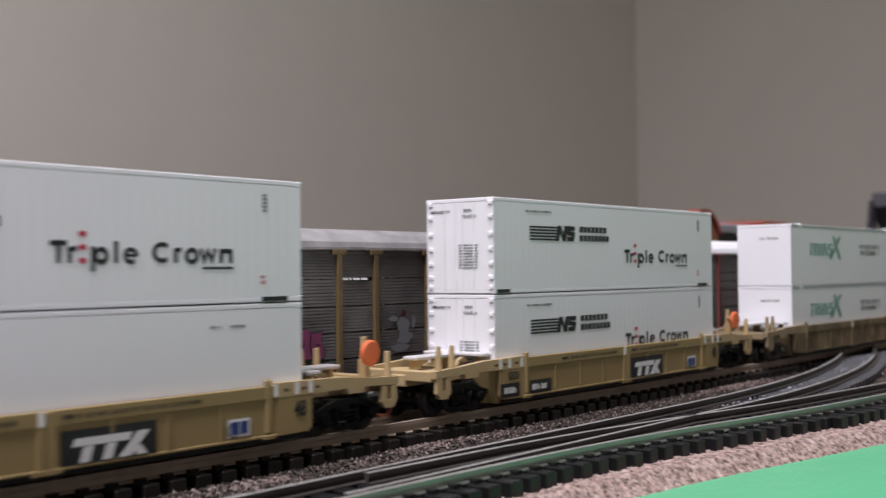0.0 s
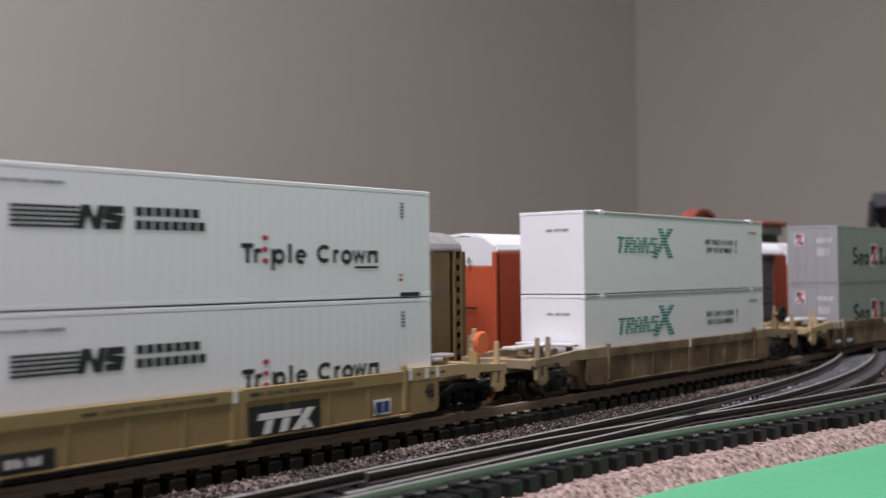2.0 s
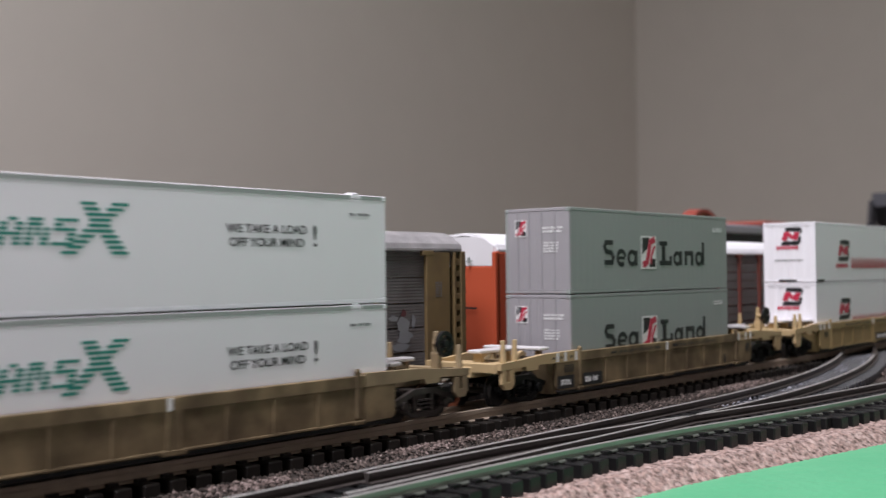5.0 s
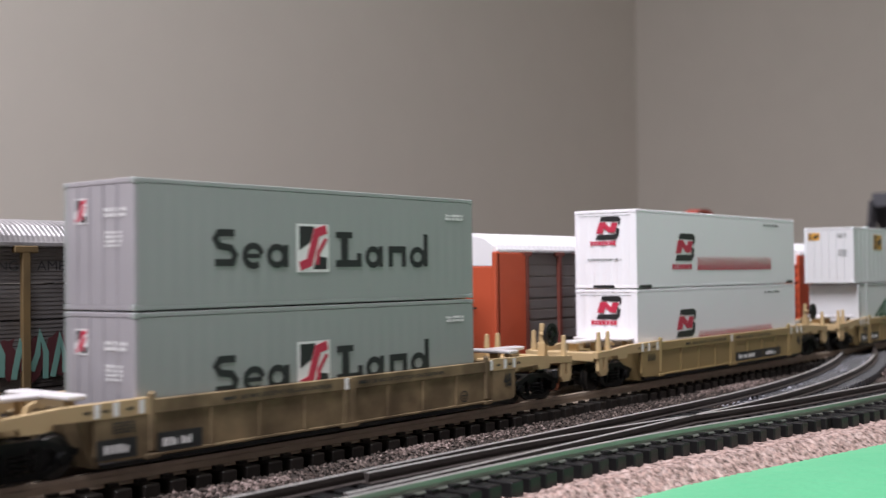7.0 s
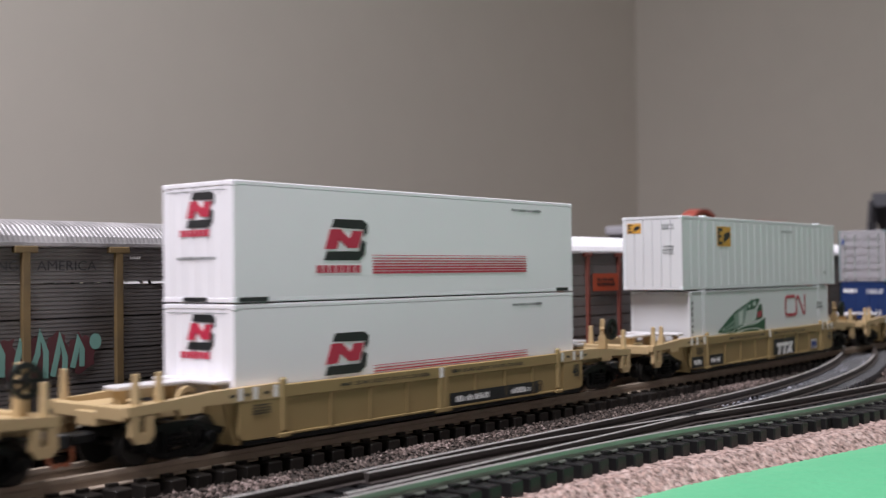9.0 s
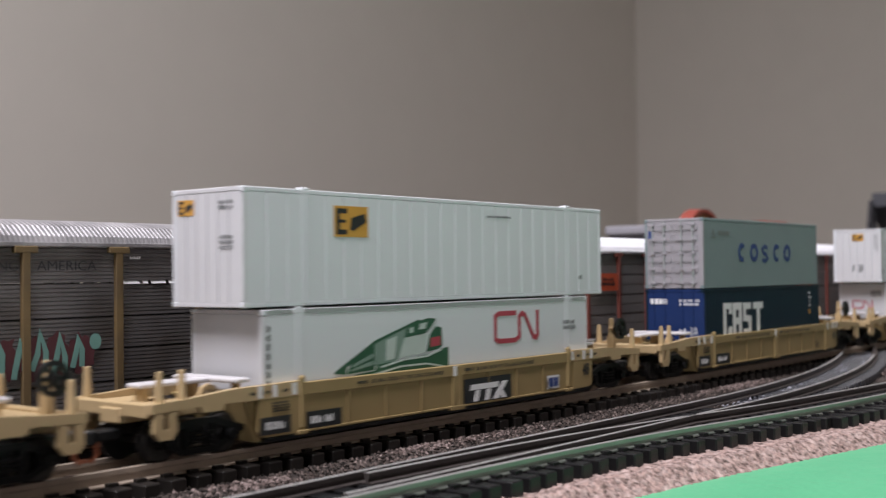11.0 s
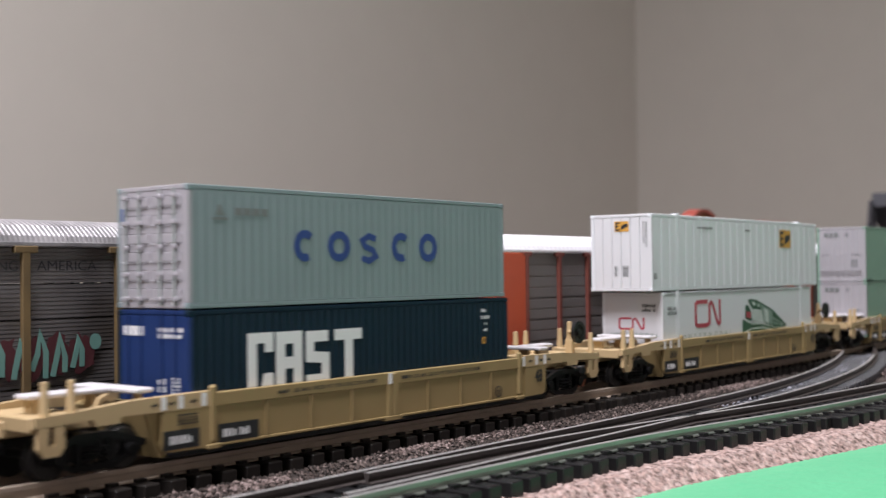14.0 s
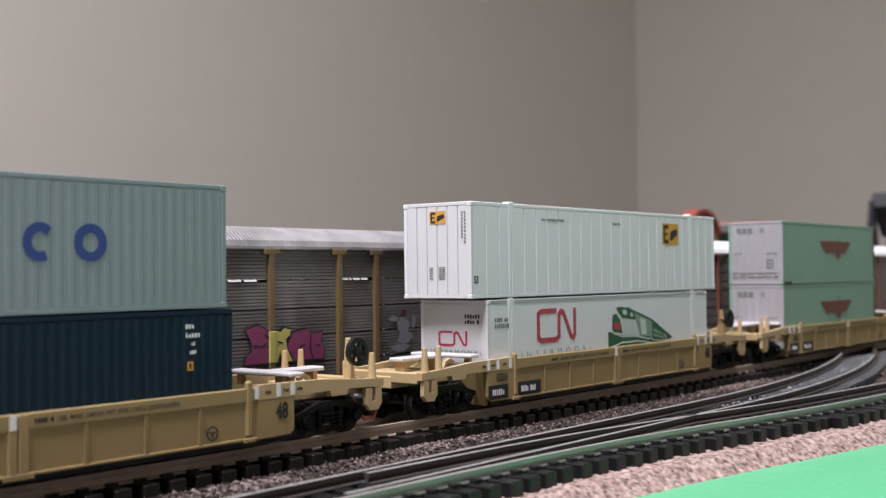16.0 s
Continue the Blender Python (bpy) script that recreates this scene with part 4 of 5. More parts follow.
# sea green container with blue rings and a silver door end
def ring_green():
    c = container("sea green corrugated container with blue ring wordmark", 75.5, "sea", "silver", "sea", "sea", rib=(1.75, 0.04))
    S, E = side_place(c), end_place(c)

    def rings(bm, p):
        for u0, u1, a0, a1 in ((20.4, 25.1, 45, 315), (27.8, 32.9, 0, 0), (35.1, 39.7, 0, 0), (43.1, 47.9, 45, 315), (50.3, 55.2, 0, 0)):
            rx, ry = (u1 - u0) / 2 - 0.6, 2.5 - 0.6
            if u0 == 35.1:
                m = (u0 + u1) / 2
                ribbon(bm, p, [(m + 1.7, 10.6), (m, 11.1), (m - 1.6, 10.3), (m - 0.9, 9.3), (m + 1.0, 8.7), (m + 1.7, 7.7), (m, 6.9), (m - 1.7, 7.4)], 1.05)
            elif a1:
                ribbon(bm, p, oval((u0 + u1) / 2, 9.3, rx, ry, 16, a0, a1), 1.25)
            else:
                ribbon(bm, p, oval((u0 + u1) / 2, 9.3, rx, ry, 18), 1.25, 0.04, True)
    mark(c, S, "ink_blue", rings, "logo", "row of blue rings")
    mark(c, S, "ink_grey", lambda bm, p: (prism(bm, [(4.4, 12.9), (7.2, 12.9), (7.2, 13.3), (4.4, 13.3)], p, 0.04), prism(bm, [(5.0, 13.6), (6.6, 13.6), (5.9, 15.2), (5.5, 15.2)], p, 0.04)), "logo", "small blue-grey emblem")
    mark(c, S, "ink_grey", lambda bm, p: word_blocks(bm, p, 8.4, 13.7, 15.2, 14.8, "ssss", 0.3), "logo")
    for s in (0, 1):
        for i in range(6):
            bm = bmesh.new()
            box(bm, -c["half"] - 0.16, -c["half"] + 0.1, HALF - 1.1 - s * 7.1 - 6.6, HALF - 1.1 - s * 7.1, 1.3 + i * 2.7, 1.3 + i * 2.7 + 1.7, 0.25)
            part("door_rib", bm, "silver", c)
    for i, u in enumerate((2.4, 5.6, 10.4, 13.6)):
        bm = bmesh.new()
        cyl(bm, -c["half"] - 0.38, HALF - u, TALL / 2, 0.2, TALL - 1.0, "z", 8)
        part("lock_rod", bm, "grey_trim", c, "grey door lock rod")
        for v in (1.4, 5.0, 9.0, 12.6, 16.4):
            bm = bmesh.new()
            box(bm, -c["half"] - 0.62, -c["half"] - 0.05, HALF - u - 0.55, HALF - u + 0.55, v - 0.3, v + 0.3, 0.1)
            part("rod_bracket", bm, "silver", c)
    mark(c, E, "ink_blue", lambda bm, p: rect(bm, p, 1.2, 13.0, 2.2, 14.9, 0.2))
    return c


# dark teal container with a blue end and white blocks
def block_teal():
    c = container("dark teal corrugated container with white block wordmark", 76.5, "navy", "blue", "navy", "navy", rib=(1.6, 0.10))
    S, E = side_place(c), end_place(c)

    def blocks(bm, p):
        prism(bm, [(10.8, 5.6), (12.6, 5.6), (12.6, 12.6), (14.2, 12.6), (14.2, 11.2), (15.9, 11.2), (15.9, 14.2), (10.8, 14.2)], p, 0.06)
        prism(bm, [(13.4, 5.6), (15.9, 5.6), (15.9, 8.0), (14.0, 8.0)], p, 0.06)
        ribbon(bm, p, [(17.4, 5.4), (17.4, 13.2), (21.0, 13.2), (21.0, 5.4)], 1.9)
        rect(bm, p, 18.4, 8.4, 20.0, 10.2, 0.06)
        ribbon(bm, p, [(22.8, 6.2), (27.0, 6.2), (27.0, 9.6), (23.6, 9.9), (23.6, 13.1), (27.6, 13.1)], 1.75)
        prism(bm, [(31.4, 5.4), (33.3, 5.4), (33.3, 12.2), (35.4, 12.2), (35.4, 14.0), (29.1, 14.0), (29.1, 12.2), (31.4, 12.2)], p, 0.06)
    mark(c, S, "ink_white", blocks, "logo", "white block wordmark")
    mark(c, S, "ink_white", lambda bm, p: (bars(bm, p, 68.0, 15.3, 69.6, 16.2, 1, 2, 3), bars(bm, p, 68.0, 14.0, 70.8, 14.9, 1, 2, 4), bars(bm, p, 69.0, 12.9, 69.8, 13.6, 1, 2, 5), bars(bm, p, 68.7, 11.7, 70.0, 12.4, 1, 2, 6)))
    mark(c, S, "ink_gold", lambda bm, p: ribbon(bm, p, [(68.4, 9.6), (69.1, 9.6), (69.1, 10.6), (68.4, 10.6)], 0.28, 0.05, True), "marking")
    mark(c, E, "ink_white", lambda bm, p: (word_blocks(bm, p, 1.4, 14.2, 6.2, 15.6, "ssss", 0.5), bars(bm, p, 9.6, 13.8, 15.2, 15.6, 2, 3, 4), bars(bm, p, 9.4, 3.6, 11.4, 8.2, 4, 2, 5), bars(bm, p, 12.6, 3.2, 14.4, 8.4, 10, 1, 6)), "marking")
    for u in (2.6, 5.6, 10.4, 13.4):
        bm = bmesh.new()
        cyl(bm, -c["half"] - 0.14, HALF - u, TALL / 2, 0.15, TALL - 1.4, "z", 8)
        part("lock_rod", bm, "blue", c)
    return c


# apple green container with a dark red wing mark and silver end
def wing_green():
    c = container("apple green corrugated container with dark red wing mark", 77.0, "leaf", "silver", "leaf", "leaf", rib=(1.9, 0.10), end_rib=(2.4, 0.10))
    S, E = side_place(c), end_place(c)
    mark(c, S, "oxide", lambda bm, p: (prism(bm, [(28, 12.7), (54.4, 12.7), (49.5, 9.1), (45.4, 9.1), (44.2, 7.4), (41.6, 7.4), (40.6, 9.1), (33.0, 9.1)], p, 0.05), prism(bm, [(42.2, 12.9), (43.8, 12.9), (43.0, 13.9)], p, 0.05)), "logo", "dark red wing mark")
    mark(c, S, "ink", lambda bm, p: rect(bm, p, 1.0, 0.1, 6.4, 0.8, 0.03), "fork_pocket")
    mark(c, S, "oxide", lambda bm, p: rect(bm, p, 75.6, 0.9, 76.9, 17.1, 0.03), "end_stripe", "red-brown end post")
    mark(c, E, "ink_grey", lambda bm, p: (word_blocks(bm, p, 2.4, 14.8, 7.4, 16.2, "sss", 0.6), bars(bm, p, 9.6, 14.8, 11.0, 16.2, 2, 1, 3), bars(bm, p, 11.4, 4.6, 13.8, 7.4, 3, 1, 4), bars(bm, p, 1.6, 8.6, 4.2, 9.2, 1, 2, 5), bars(bm, p, 11.6, 8.6, 14.4, 9.2, 1, 2, 6)), "logo")
    for v in (2.4, 3.4):
        mark(c, E, "silver", lambda bm, p: rect(bm, p, 1.2, v, 14.8, v + 0.35, 0.15), "door_rib")
    return c


def plain_white():
    c = container("plain white container with tiny grey print", 91.4, "white", "white_warm", "white", "white")
    mark(c, side_place(c), "ink_grey", lambda bm, p: (bars(bm, p, 73.4, 14.6, 75.6, 15.2, 1, 3, 3), bars(bm, p, 77.0, 14.6, 80.0, 15.2, 1, 3, 4)))
    return c


stack(1, -0.8, plain_white(), striped_white(), -1.4, z=21.8, tall=18.3)
stack(2, -1.0, striped_white(), striped_white(), z=21.8, tall=18.3)
stack(3, -0.6, teal_white(), teal_white(), z=21.0, tall=17.7)
stack(4, -2.9, sage_box(), sage_box(), z=21.2, tall=18.0)
stack(5, -1.4, crimson_white(), crimson_white(), z=21.8)
stack(6, 0.2, ribbon_white(True), gold_white(True), 1.4, z=21.0, low=2.65)
stack(7, -3.5, block_teal(), ring_green(), -4.0, z=21.2, tall=17.6)
stack(8, 0.0, ribbon_white(False), gold_white(False), z=21.0, low=2.65)
stack(9, -10.0, wing_green(), wing_green(), z=21.4)


# ---- well cars ----
WHEEL_R = 2.85
WHEELSETS = []


def bogie(car, x, material):
    t = new("bogie")
    t.empty_display_size = 0.005
    t.parent = car
    t.location = (x * MM, 0, 0)
    for s in (-1, 1):
        bm = bmesh.new()
        pl = lambda u, v, o, s=s: (u, s * (6.1 + o), v)
        ribbon(bm, pl, [(-8.0, 3.5), (-5.2, 4.3), (-2.6, 5.2), (2.6, 5.2), (5.2, 4.3), (8.0, 3.5)], 0.95, 0.9)
        ribbon(bm, pl, [(-7.4, 3.1), (-4.6, 1.9), (-3.0, 1.1), (3.0, 1.1), (4.6, 1.9), (7.4, 3.1)], 0.8, 0.8)
        for u in (-2.3, 2.3):
            rect(bm, pl, u - 0.45, 1.2, u + 0.45, 5.2, 0.7)
        for u in (-5.55, 5.55):
            prism(bm, [(u - 1.4, 2.0), (u + 1.4, 2.0), (u + 1.2, 4.0), (u - 1.2, 4.0)], pl, 0.75)
        part("side_frame", bm, material, t)
        for ax in (-5.55, 5.55):
            bm = bmesh.new()
            cyl(bm, ax, s * 7.2, 2.85, 0.95, 0.7, "y", 12, bevel=0.15)
            part("axle_cap", bm, material, t)
        for sx in (-1.3, 0.0, 1.3):
            bm = bmesh.new()
            for i in range(4):
                cyl(bm, sx, s * 7.15, 1.75 + i * 0.65, 0.5, 0.3, "z", 8)
            part("spring", bm, material, t)
    bm = bmesh.new()
    box(bm, -1.6, 1.6, -6.2, 6.2, 3.6, 5.4, 0.2)
    part("bolster", bm, material, t)
    for ax in (-5.55, 5.55):
        bm = bmesh.new()
        for s in (-1, 1):
            cyl(bm, 0, s * 4.75, 0, WHEEL_R, 1.0, "y", 20, bevel=0.18)
            cyl(bm, 0, s * 4.2, 0, WHEEL_R + 0.45, 0.35, "y", 20)
            cyl(bm, 0, s * 5.3, 0, 0.95, 0.5, "y", 12)
            box(bm, -1.9, 1.9, s * 5.28 - 0.06, s * 5.28 + 0.06, -0.28, 0.28)
        cyl(bm, 0, 0, 0, 0.6, 12.6, "y", 10)
        w = part("wheelset", bm, "wheel", t, smooth=False)
        w.location = (ax * MM, 0, WHEEL_R * MM)
        WHEELSETS.append((w, ax))
    return t


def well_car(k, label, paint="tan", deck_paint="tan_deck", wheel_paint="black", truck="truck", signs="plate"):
    car = thing("well_car", label, "rail car", "double-stack well cars")
    Y = 9.0
    for s in (-1, 1):
        # well side: web, top flange, bottom flange
        bm = bmesh.new()
        box(bm, -38.6, 38.6, s * (Y - 0.35) - 0.3, s * (Y - 0.35) + 0.3, 1.9, 8.0)
        part("side_web", bm, paint, car)
        bm = bmesh.new()
        box(bm, -38.6, 0.05, s * (Y - 0.2) - 0.45, s * (Y - 0.2) + 0.45, 7.4, 9.4, 0.12)
        box(bm, 0.3, 38.6, s * (Y - 0.2) - 0.45, s * (Y - 0.2) + 0.45, 7.4, 9.4, 0.12)
        part("top_chord", bm, paint, car)
        bm = bmesh.new()
        box(bm, -38.6, 38.6, s * (Y - 0.2) - 0.42, s * (Y - 0.2) + 0.42, 1.8, 2.2, 0.08)
        part("bottom_chord", bm, paint, car)
        for x in (-28.0, -18.8, -9.6, 9.6, 18.8, 28.0):
            bm = bmesh.new()
            box(bm, x - 0.38, x + 0.38, s * (Y - 0.1) - 0.3, s * (Y - 0.1) + 0.3, 2.1, 7.5, 0.08)
            # ribs of tan cars take a darker tan, painting in their shadow lines
            part("rib", bm, "rib" if paint == "tan" else paint, car)
        bm = bmesh.new()
        box(bm, -1.3, -0.1, s * (Y - 0.05) - 0.35, s * (Y - 0.05) + 0.35, 1.7, 9.2, 0.1)
        box(bm, 0.1, 1.5, s * (Y - 0.05) - 0.35, s * (Y - 0.05) + 0.35, 1.7, 9.2, 0.1)
        box(bm, -2.0, 2.2, s * (Y - 0.05) - 0.4, s * (Y - 0.05) + 0.4, 1.4, 2.2, 0.1)
        part("middle_rib", bm, paint, car)
        for q in (-1, 1):
            # deeper end plate of the well side, with its knob
            bm = bmesh.new()
            end = 1.3 if q < 0 else 0.0
            pl = lambda u, v, o, s=s, q=q: (q * (u + end if u > 40 else u), s * (Y - 0.55 + o), v)
            prism(bm, [(38.6, 1.8), (44.8, 1.9), (45.6, 2.2), (45.9, 2.9), (45.9, 7.6), (38.6, 7.6)], pl, 0.7)
            part("end_plate", bm, paint, car)
            bm = bmesh.new()
            knob = -38.3 if q < 0 else 36.9
            box(bm, knob - 0.7, knob + 0.7, s * Y - 0.36, s * Y + 0.36, 2.3, 10.5, 0.34)
            box(bm, knob - 1.2, knob + 1.2, s * Y - 0.44, s * Y + 0.44, 1.5, 2.2, 0.12)
            part("guide_knob", bm, paint, car)
            bm = bmesh.new()
            pl2 = lambda u, v, o, s=s, q=q: (q * u, s * (Y - 0.95 + o), v)
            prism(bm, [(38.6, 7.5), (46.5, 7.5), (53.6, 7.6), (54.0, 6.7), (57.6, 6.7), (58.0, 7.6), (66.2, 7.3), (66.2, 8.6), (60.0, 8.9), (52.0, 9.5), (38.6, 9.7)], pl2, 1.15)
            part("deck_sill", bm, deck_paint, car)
            # stepped bracket under the deck's corner
            bm = bmesh.new()
            ribbon(bm, lambda u, v, o, s=s, q=q: (q * u, s * (Y - 0.6 + o), v), [(62.8, 7.25), (62.7, 4.9), (63.2, 4.3), (64.6, 4.3), (65.1, 4.9), (65.0, 7.25)], 1.4, 0.8)
            part("step", bm, deck_paint, car)
            posts = (64.4, 60.6) if q * s > 0 else (64.4,)
            for px in posts:
                bm = bmesh.new()
                cyl(bm, q * px, s * (Y - 0.7), 10.4, 0.75, 5.0, "z", 8, r2=0.45, bevel=0.1)
                part("post", bm, deck_paint, car)
            bm = bmesh.new()
            for u in (38.3 + end * 1.3, 42.7 + end, 45.6 + end):
                box(bm, q * u - 0.4, q * u + 0.4, s * (Y + 0.22) - 0.04, s * (Y + 0.22) + 0.04, 7.7, 9.5)
            if signs == "worn":
                bm.free()
                continue
            part("marker", bm, "ink_white", car, "white painted position marks")
            bm = bmesh.new()
            pm = lambda u, v, o, s=s, q=q: (q * (u + end), s * (Y + 0.21 + o), v)
            bars(bm, pm, 40.0, 8.2, 41.2, 8.9, 1, 2, 3)
            bars(bm, pm, 43.7, 8.2, 44.9, 8.9, 1, 2, 4)
            bars(bm, pm, 46.5, 8.2, 47.7, 8.9, 1, 2, 5)
            part("marking", bm, "ink", car)
    bm = bmesh.new()
    box(bm, -45.8, 45.8, -8.6, 8.6, 1.0, 1.6)
    part("well_floor", bm, "black", car)
    for q in (-1, 1):
        bm = bmesh.new()
        pl = lambda u, v, o, q=q: (q * u, -8.2 + o, v)
        prism(bm, [(45.9, 1.2), (46.9, 1.2), (49.4, 7.8), (46.4, 8.6)] if q < 0 else [(45.7, 1.2), (46.0, 1.2), (46.9, 7.8), (46.2, 8.6)], pl, 16.4)
        part("bulkhead", bm, paint, car)
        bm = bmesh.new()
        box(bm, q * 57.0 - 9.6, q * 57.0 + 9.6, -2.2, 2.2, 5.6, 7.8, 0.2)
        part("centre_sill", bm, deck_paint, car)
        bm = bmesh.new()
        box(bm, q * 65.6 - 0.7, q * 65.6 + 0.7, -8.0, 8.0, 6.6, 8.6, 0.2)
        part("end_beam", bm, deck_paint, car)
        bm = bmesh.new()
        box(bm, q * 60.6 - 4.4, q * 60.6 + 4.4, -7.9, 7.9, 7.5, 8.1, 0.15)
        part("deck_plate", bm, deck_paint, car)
        x1 = 60.2 if q > 0 else 62.6
        bm = bmesh.new()
        box(bm, min(q * 50.1, q * x1), max(q * 50.1, q * x1), -1.6, 1.6, 10.0, 10.7, 0.2)
        part("walkway", bm, "pad", car, "silver-white walkway strip")
        for u in (52.0, x1 - 1.6):
            bm = bmesh.new()
            box(bm, q * u - 0.5, q * u + 0.5, -1.1, 1.1, 7.4, 10.0, 0.1)
            part("walkway_bracket", bm, deck_paint, car)
        bm = bmesh.new()
        box(bm, min(q * 47.0, q * 50.0), max(q * 47.0, q * 50.0), -7.2, 7.2, 10.05, 10.75, 0.2)
        part("walkway", bm, "pad", car, "silver-white walkway strip")
        for s in (-1, 1):
            bm = bmesh.new()
            box(bm, q * 48.5 - 0.5, q * 48.5 + 0.5, s * 5.6 - 0.6, s * 5.6 + 0.6, 7.4, 10.05, 0.1)
            part("walkway_bracket", bm, deck_paint, car)
        # curved pipe beside the walkway
        bm = bmesh.new()
        ribbon(bm, lambda u, v, o, q=q: (q * u, -4.6 + o, v), [(51.4, 9.3), (52.6, 9.8), (53.6, 9.4), (54.0, 8.6), (54.1, 7.9)], 0.7, 0.7)
        part("pipe", bm, deck_paint, car)
        # coupler and its copper pin
        bm = bmesh.new()
        box(bm, q * 68.2 - 2.9, q * 68.2 + 2.9, -1.3, 1.3, 3.3, 4.9, 0.3)
        cyl(bm, q * 70.6, 0.9 * q, 4.1, 1.2, 2.0, "z", 10, bevel=0.2)
        part("coupler", bm, "black", car)
        bm = bmesh.new()
        pl = lambda u, v, o, q=q: (q * u, -1.4 + o, v)
        ribbon(bm, pl, [(69.6, 3.4), (69.4, 1.7), (70.2, 0.9), (71.0, 1.1)], 0.5, 0.5)
        part("coupler_pin", bm, "copper", car, "copper coloured coupler pin")
        bogie(car, q * 56.2, truck)
    # brake stand at the trailing end
    bm = bmesh.new()
    box(bm, 63.4, 64.8, -4.2, -2.4, 8.0, 11.4, 0.2)
    cyl(bm, 64.1, -3.3, 12.9, 0.8, 4.6, "z", 8, r2=0.5, bevel=0.1)
    cyl(bm, 63.6, -4.4, 13.0, 0.4, 2.4, "y", 8)
    part("brake_stand", bm, deck_paint, car)
    bm = bmesh.new()
    if wheel_paint == "orange":
        cyl(bm, 62.8, -5.9, 12.6, 2.2, 1.1, "y", 24, bevel=0.3)
        part("brake_wheel", bm, "orange", car, "solid orange brake wheel disc")
    else:
        pw = lambda u, v, o: (63.4 + u, -5.5 - o, 13.0 + v)
        ribbon(bm, pw, oval(0, 0, 2.0, 2.0, 20), 0.7, 0.7, True)
        wheel = part("brake_wheel", bm, "black", car, "black spoked brake wheel")
        for i in range(6):
            a = radians(60 * i)
            bm = bmesh.new()
            ribbon(bm, pw, [(0.4 * math.cos(a), 0.4 * math.sin(a)), (1.75 * math.cos(a), 1.75 * math.sin(a))], 0.5, 0.45)
            part("spoke", bm, "black", wheel)
        bm = bmesh.new()
        cyl(bm, 63.4, -5.7, 13.0, 0.7, 1.4, "y", 10)
        part("hub", bm, "black", wheel)
    bm = bmesh.new()
    box(bm, -1.15, -0.25, -Y - 0.36, -Y - 0.3, 7.5, 9.3)
    part("marker", bm, "ink_white", car, "white painted middle mark")
    # lettering panels
    F = lambda u, v, o: (u, -Y - 0.16 - o, v)
    G = lambda u, v, o: (u, -Y - 0.26 - o, v)
    if signs in ("plate", "short"):
        for u0, u1, u2, u3, seed in ((-47.0, -40.8, -45.9, -41.8, 31), (-37.4, -29.8, -36.6, -31.4, 32)):
            bm = bmesh.new()
            rect(bm, F, u0, 2.2, u1, 4.8)
            part("number_panel", bm, "ink", car, "black number panel")
            bm = bmesh.new()
            bars(bm, G, u2, 2.7, u3, 4.3, 1, 7, seed)
            part("marking", bm, "ink_white", car)
    if signs != "worn":
        bm = bmesh.new()
        lettering(bm, G, "48", 42.0, 4.3, 2.5, 2.5, bold=0.03)
        part("number", bm, "ink", car)
        bm = bmesh.new()
        lettering(bm, lambda u, v, o: (u, -Y - 0.28 - o, v), "LBS. MAX. GROSS WT. FOR LONG CONTAINERS", 5.4, 8.05, 0.62, 18.8, bold=0.02)
        bars(bm, G, 2.2, 8.0, 4.9, 8.8, 1, 2, 36, 0.06)
        lettering(bm, lambda u, v, o: (u, -Y - 0.28 - o, v), "LBS. MAX. GROSS WT. FOR LONG CONTAINERS", -22.8, 8.05, 0.62, 18.8, bold=0.02)
        bars(bm, G, -26.0, 8.0, -23.3, 8.8, 1, 2, 37, 0.06)
        bars(bm, G, -44.6, 5.4, -41.0, 7.0, 4, 2, 35)
        part("marking", bm, "ink", car)
        bm = bmesh.new()
        ribbon(bm, F, oval(30.0, 3.6, 0.95, 0.95, 14), 0.2, 0.05, True)
        rect(bm, F, 29.4, 3.7, 30.6, 3.85, 0.06)
        rect(bm, F, 29.9, 3.0, 30.1, 3.7, 0.06)
        part("marking", bm, "ink", car)
    if signs == "plate":
        bm = bmesh.new()
        rect(bm, F, 2.0, 2.2, 16.6, 6.6)
        part("sign", bm, "ink", car, "black sign plate")
        bm = bmesh.new()
        sl = 0.35
        for a in (4.6, 8.0):
            prism(bm, [(a, 2.4), (a + 1.5, 2.4), (a + 2.2, 4.4), (a + 0.7, 4.4)], G, 0.05)
        prism(bm, [(3.6, 4.5), (12.2, 4.5), (12.6, 5.5), (4.0, 5.5)], G, 0.05)
        prism(bm, [(10.6, 2.4), (12.4, 2.4), (15.4, 5.5), (13.6, 5.5)], G, 0.07)
        prism(bm, [(13.3, 2.4), (15.0, 2.4), (14.0, 3.7), (12.9, 3.5)], G, 0.07)
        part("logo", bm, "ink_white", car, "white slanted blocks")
        bm = bmesh.new()
        rect(bm, F, 29.0, 2.6, 33.2, 5.2)
        part("sign", bm, "ink_white", car, "small white plate")
        bm = bmesh.new()
        rect(bm, G, 29.5, 3.0, 31.0, 4.8)
        rect(bm, G, 31.3, 3.0, 32.7, 4.8)
        part("marking", bm, "ink_blue", car)
    if signs == "long":
        bm = bmesh.new()
        rect(bm, F, 1.8, 2.25, 29.6, 4.5)
        part("sign", bm, "ink", car, "long black sign plate")
        bm = bmesh.new()
        bars(bm, G, 3.4, 2.6, 13.4, 4.1, 1, 7, 41)
        bars(bm, G, 20.4, 2.6, 27.0, 4.1, 1, 4, 42)
        part("marking", bm, "ink_white", car)
    MOVING.append((car, k, 0.0, 0.0))
    return car


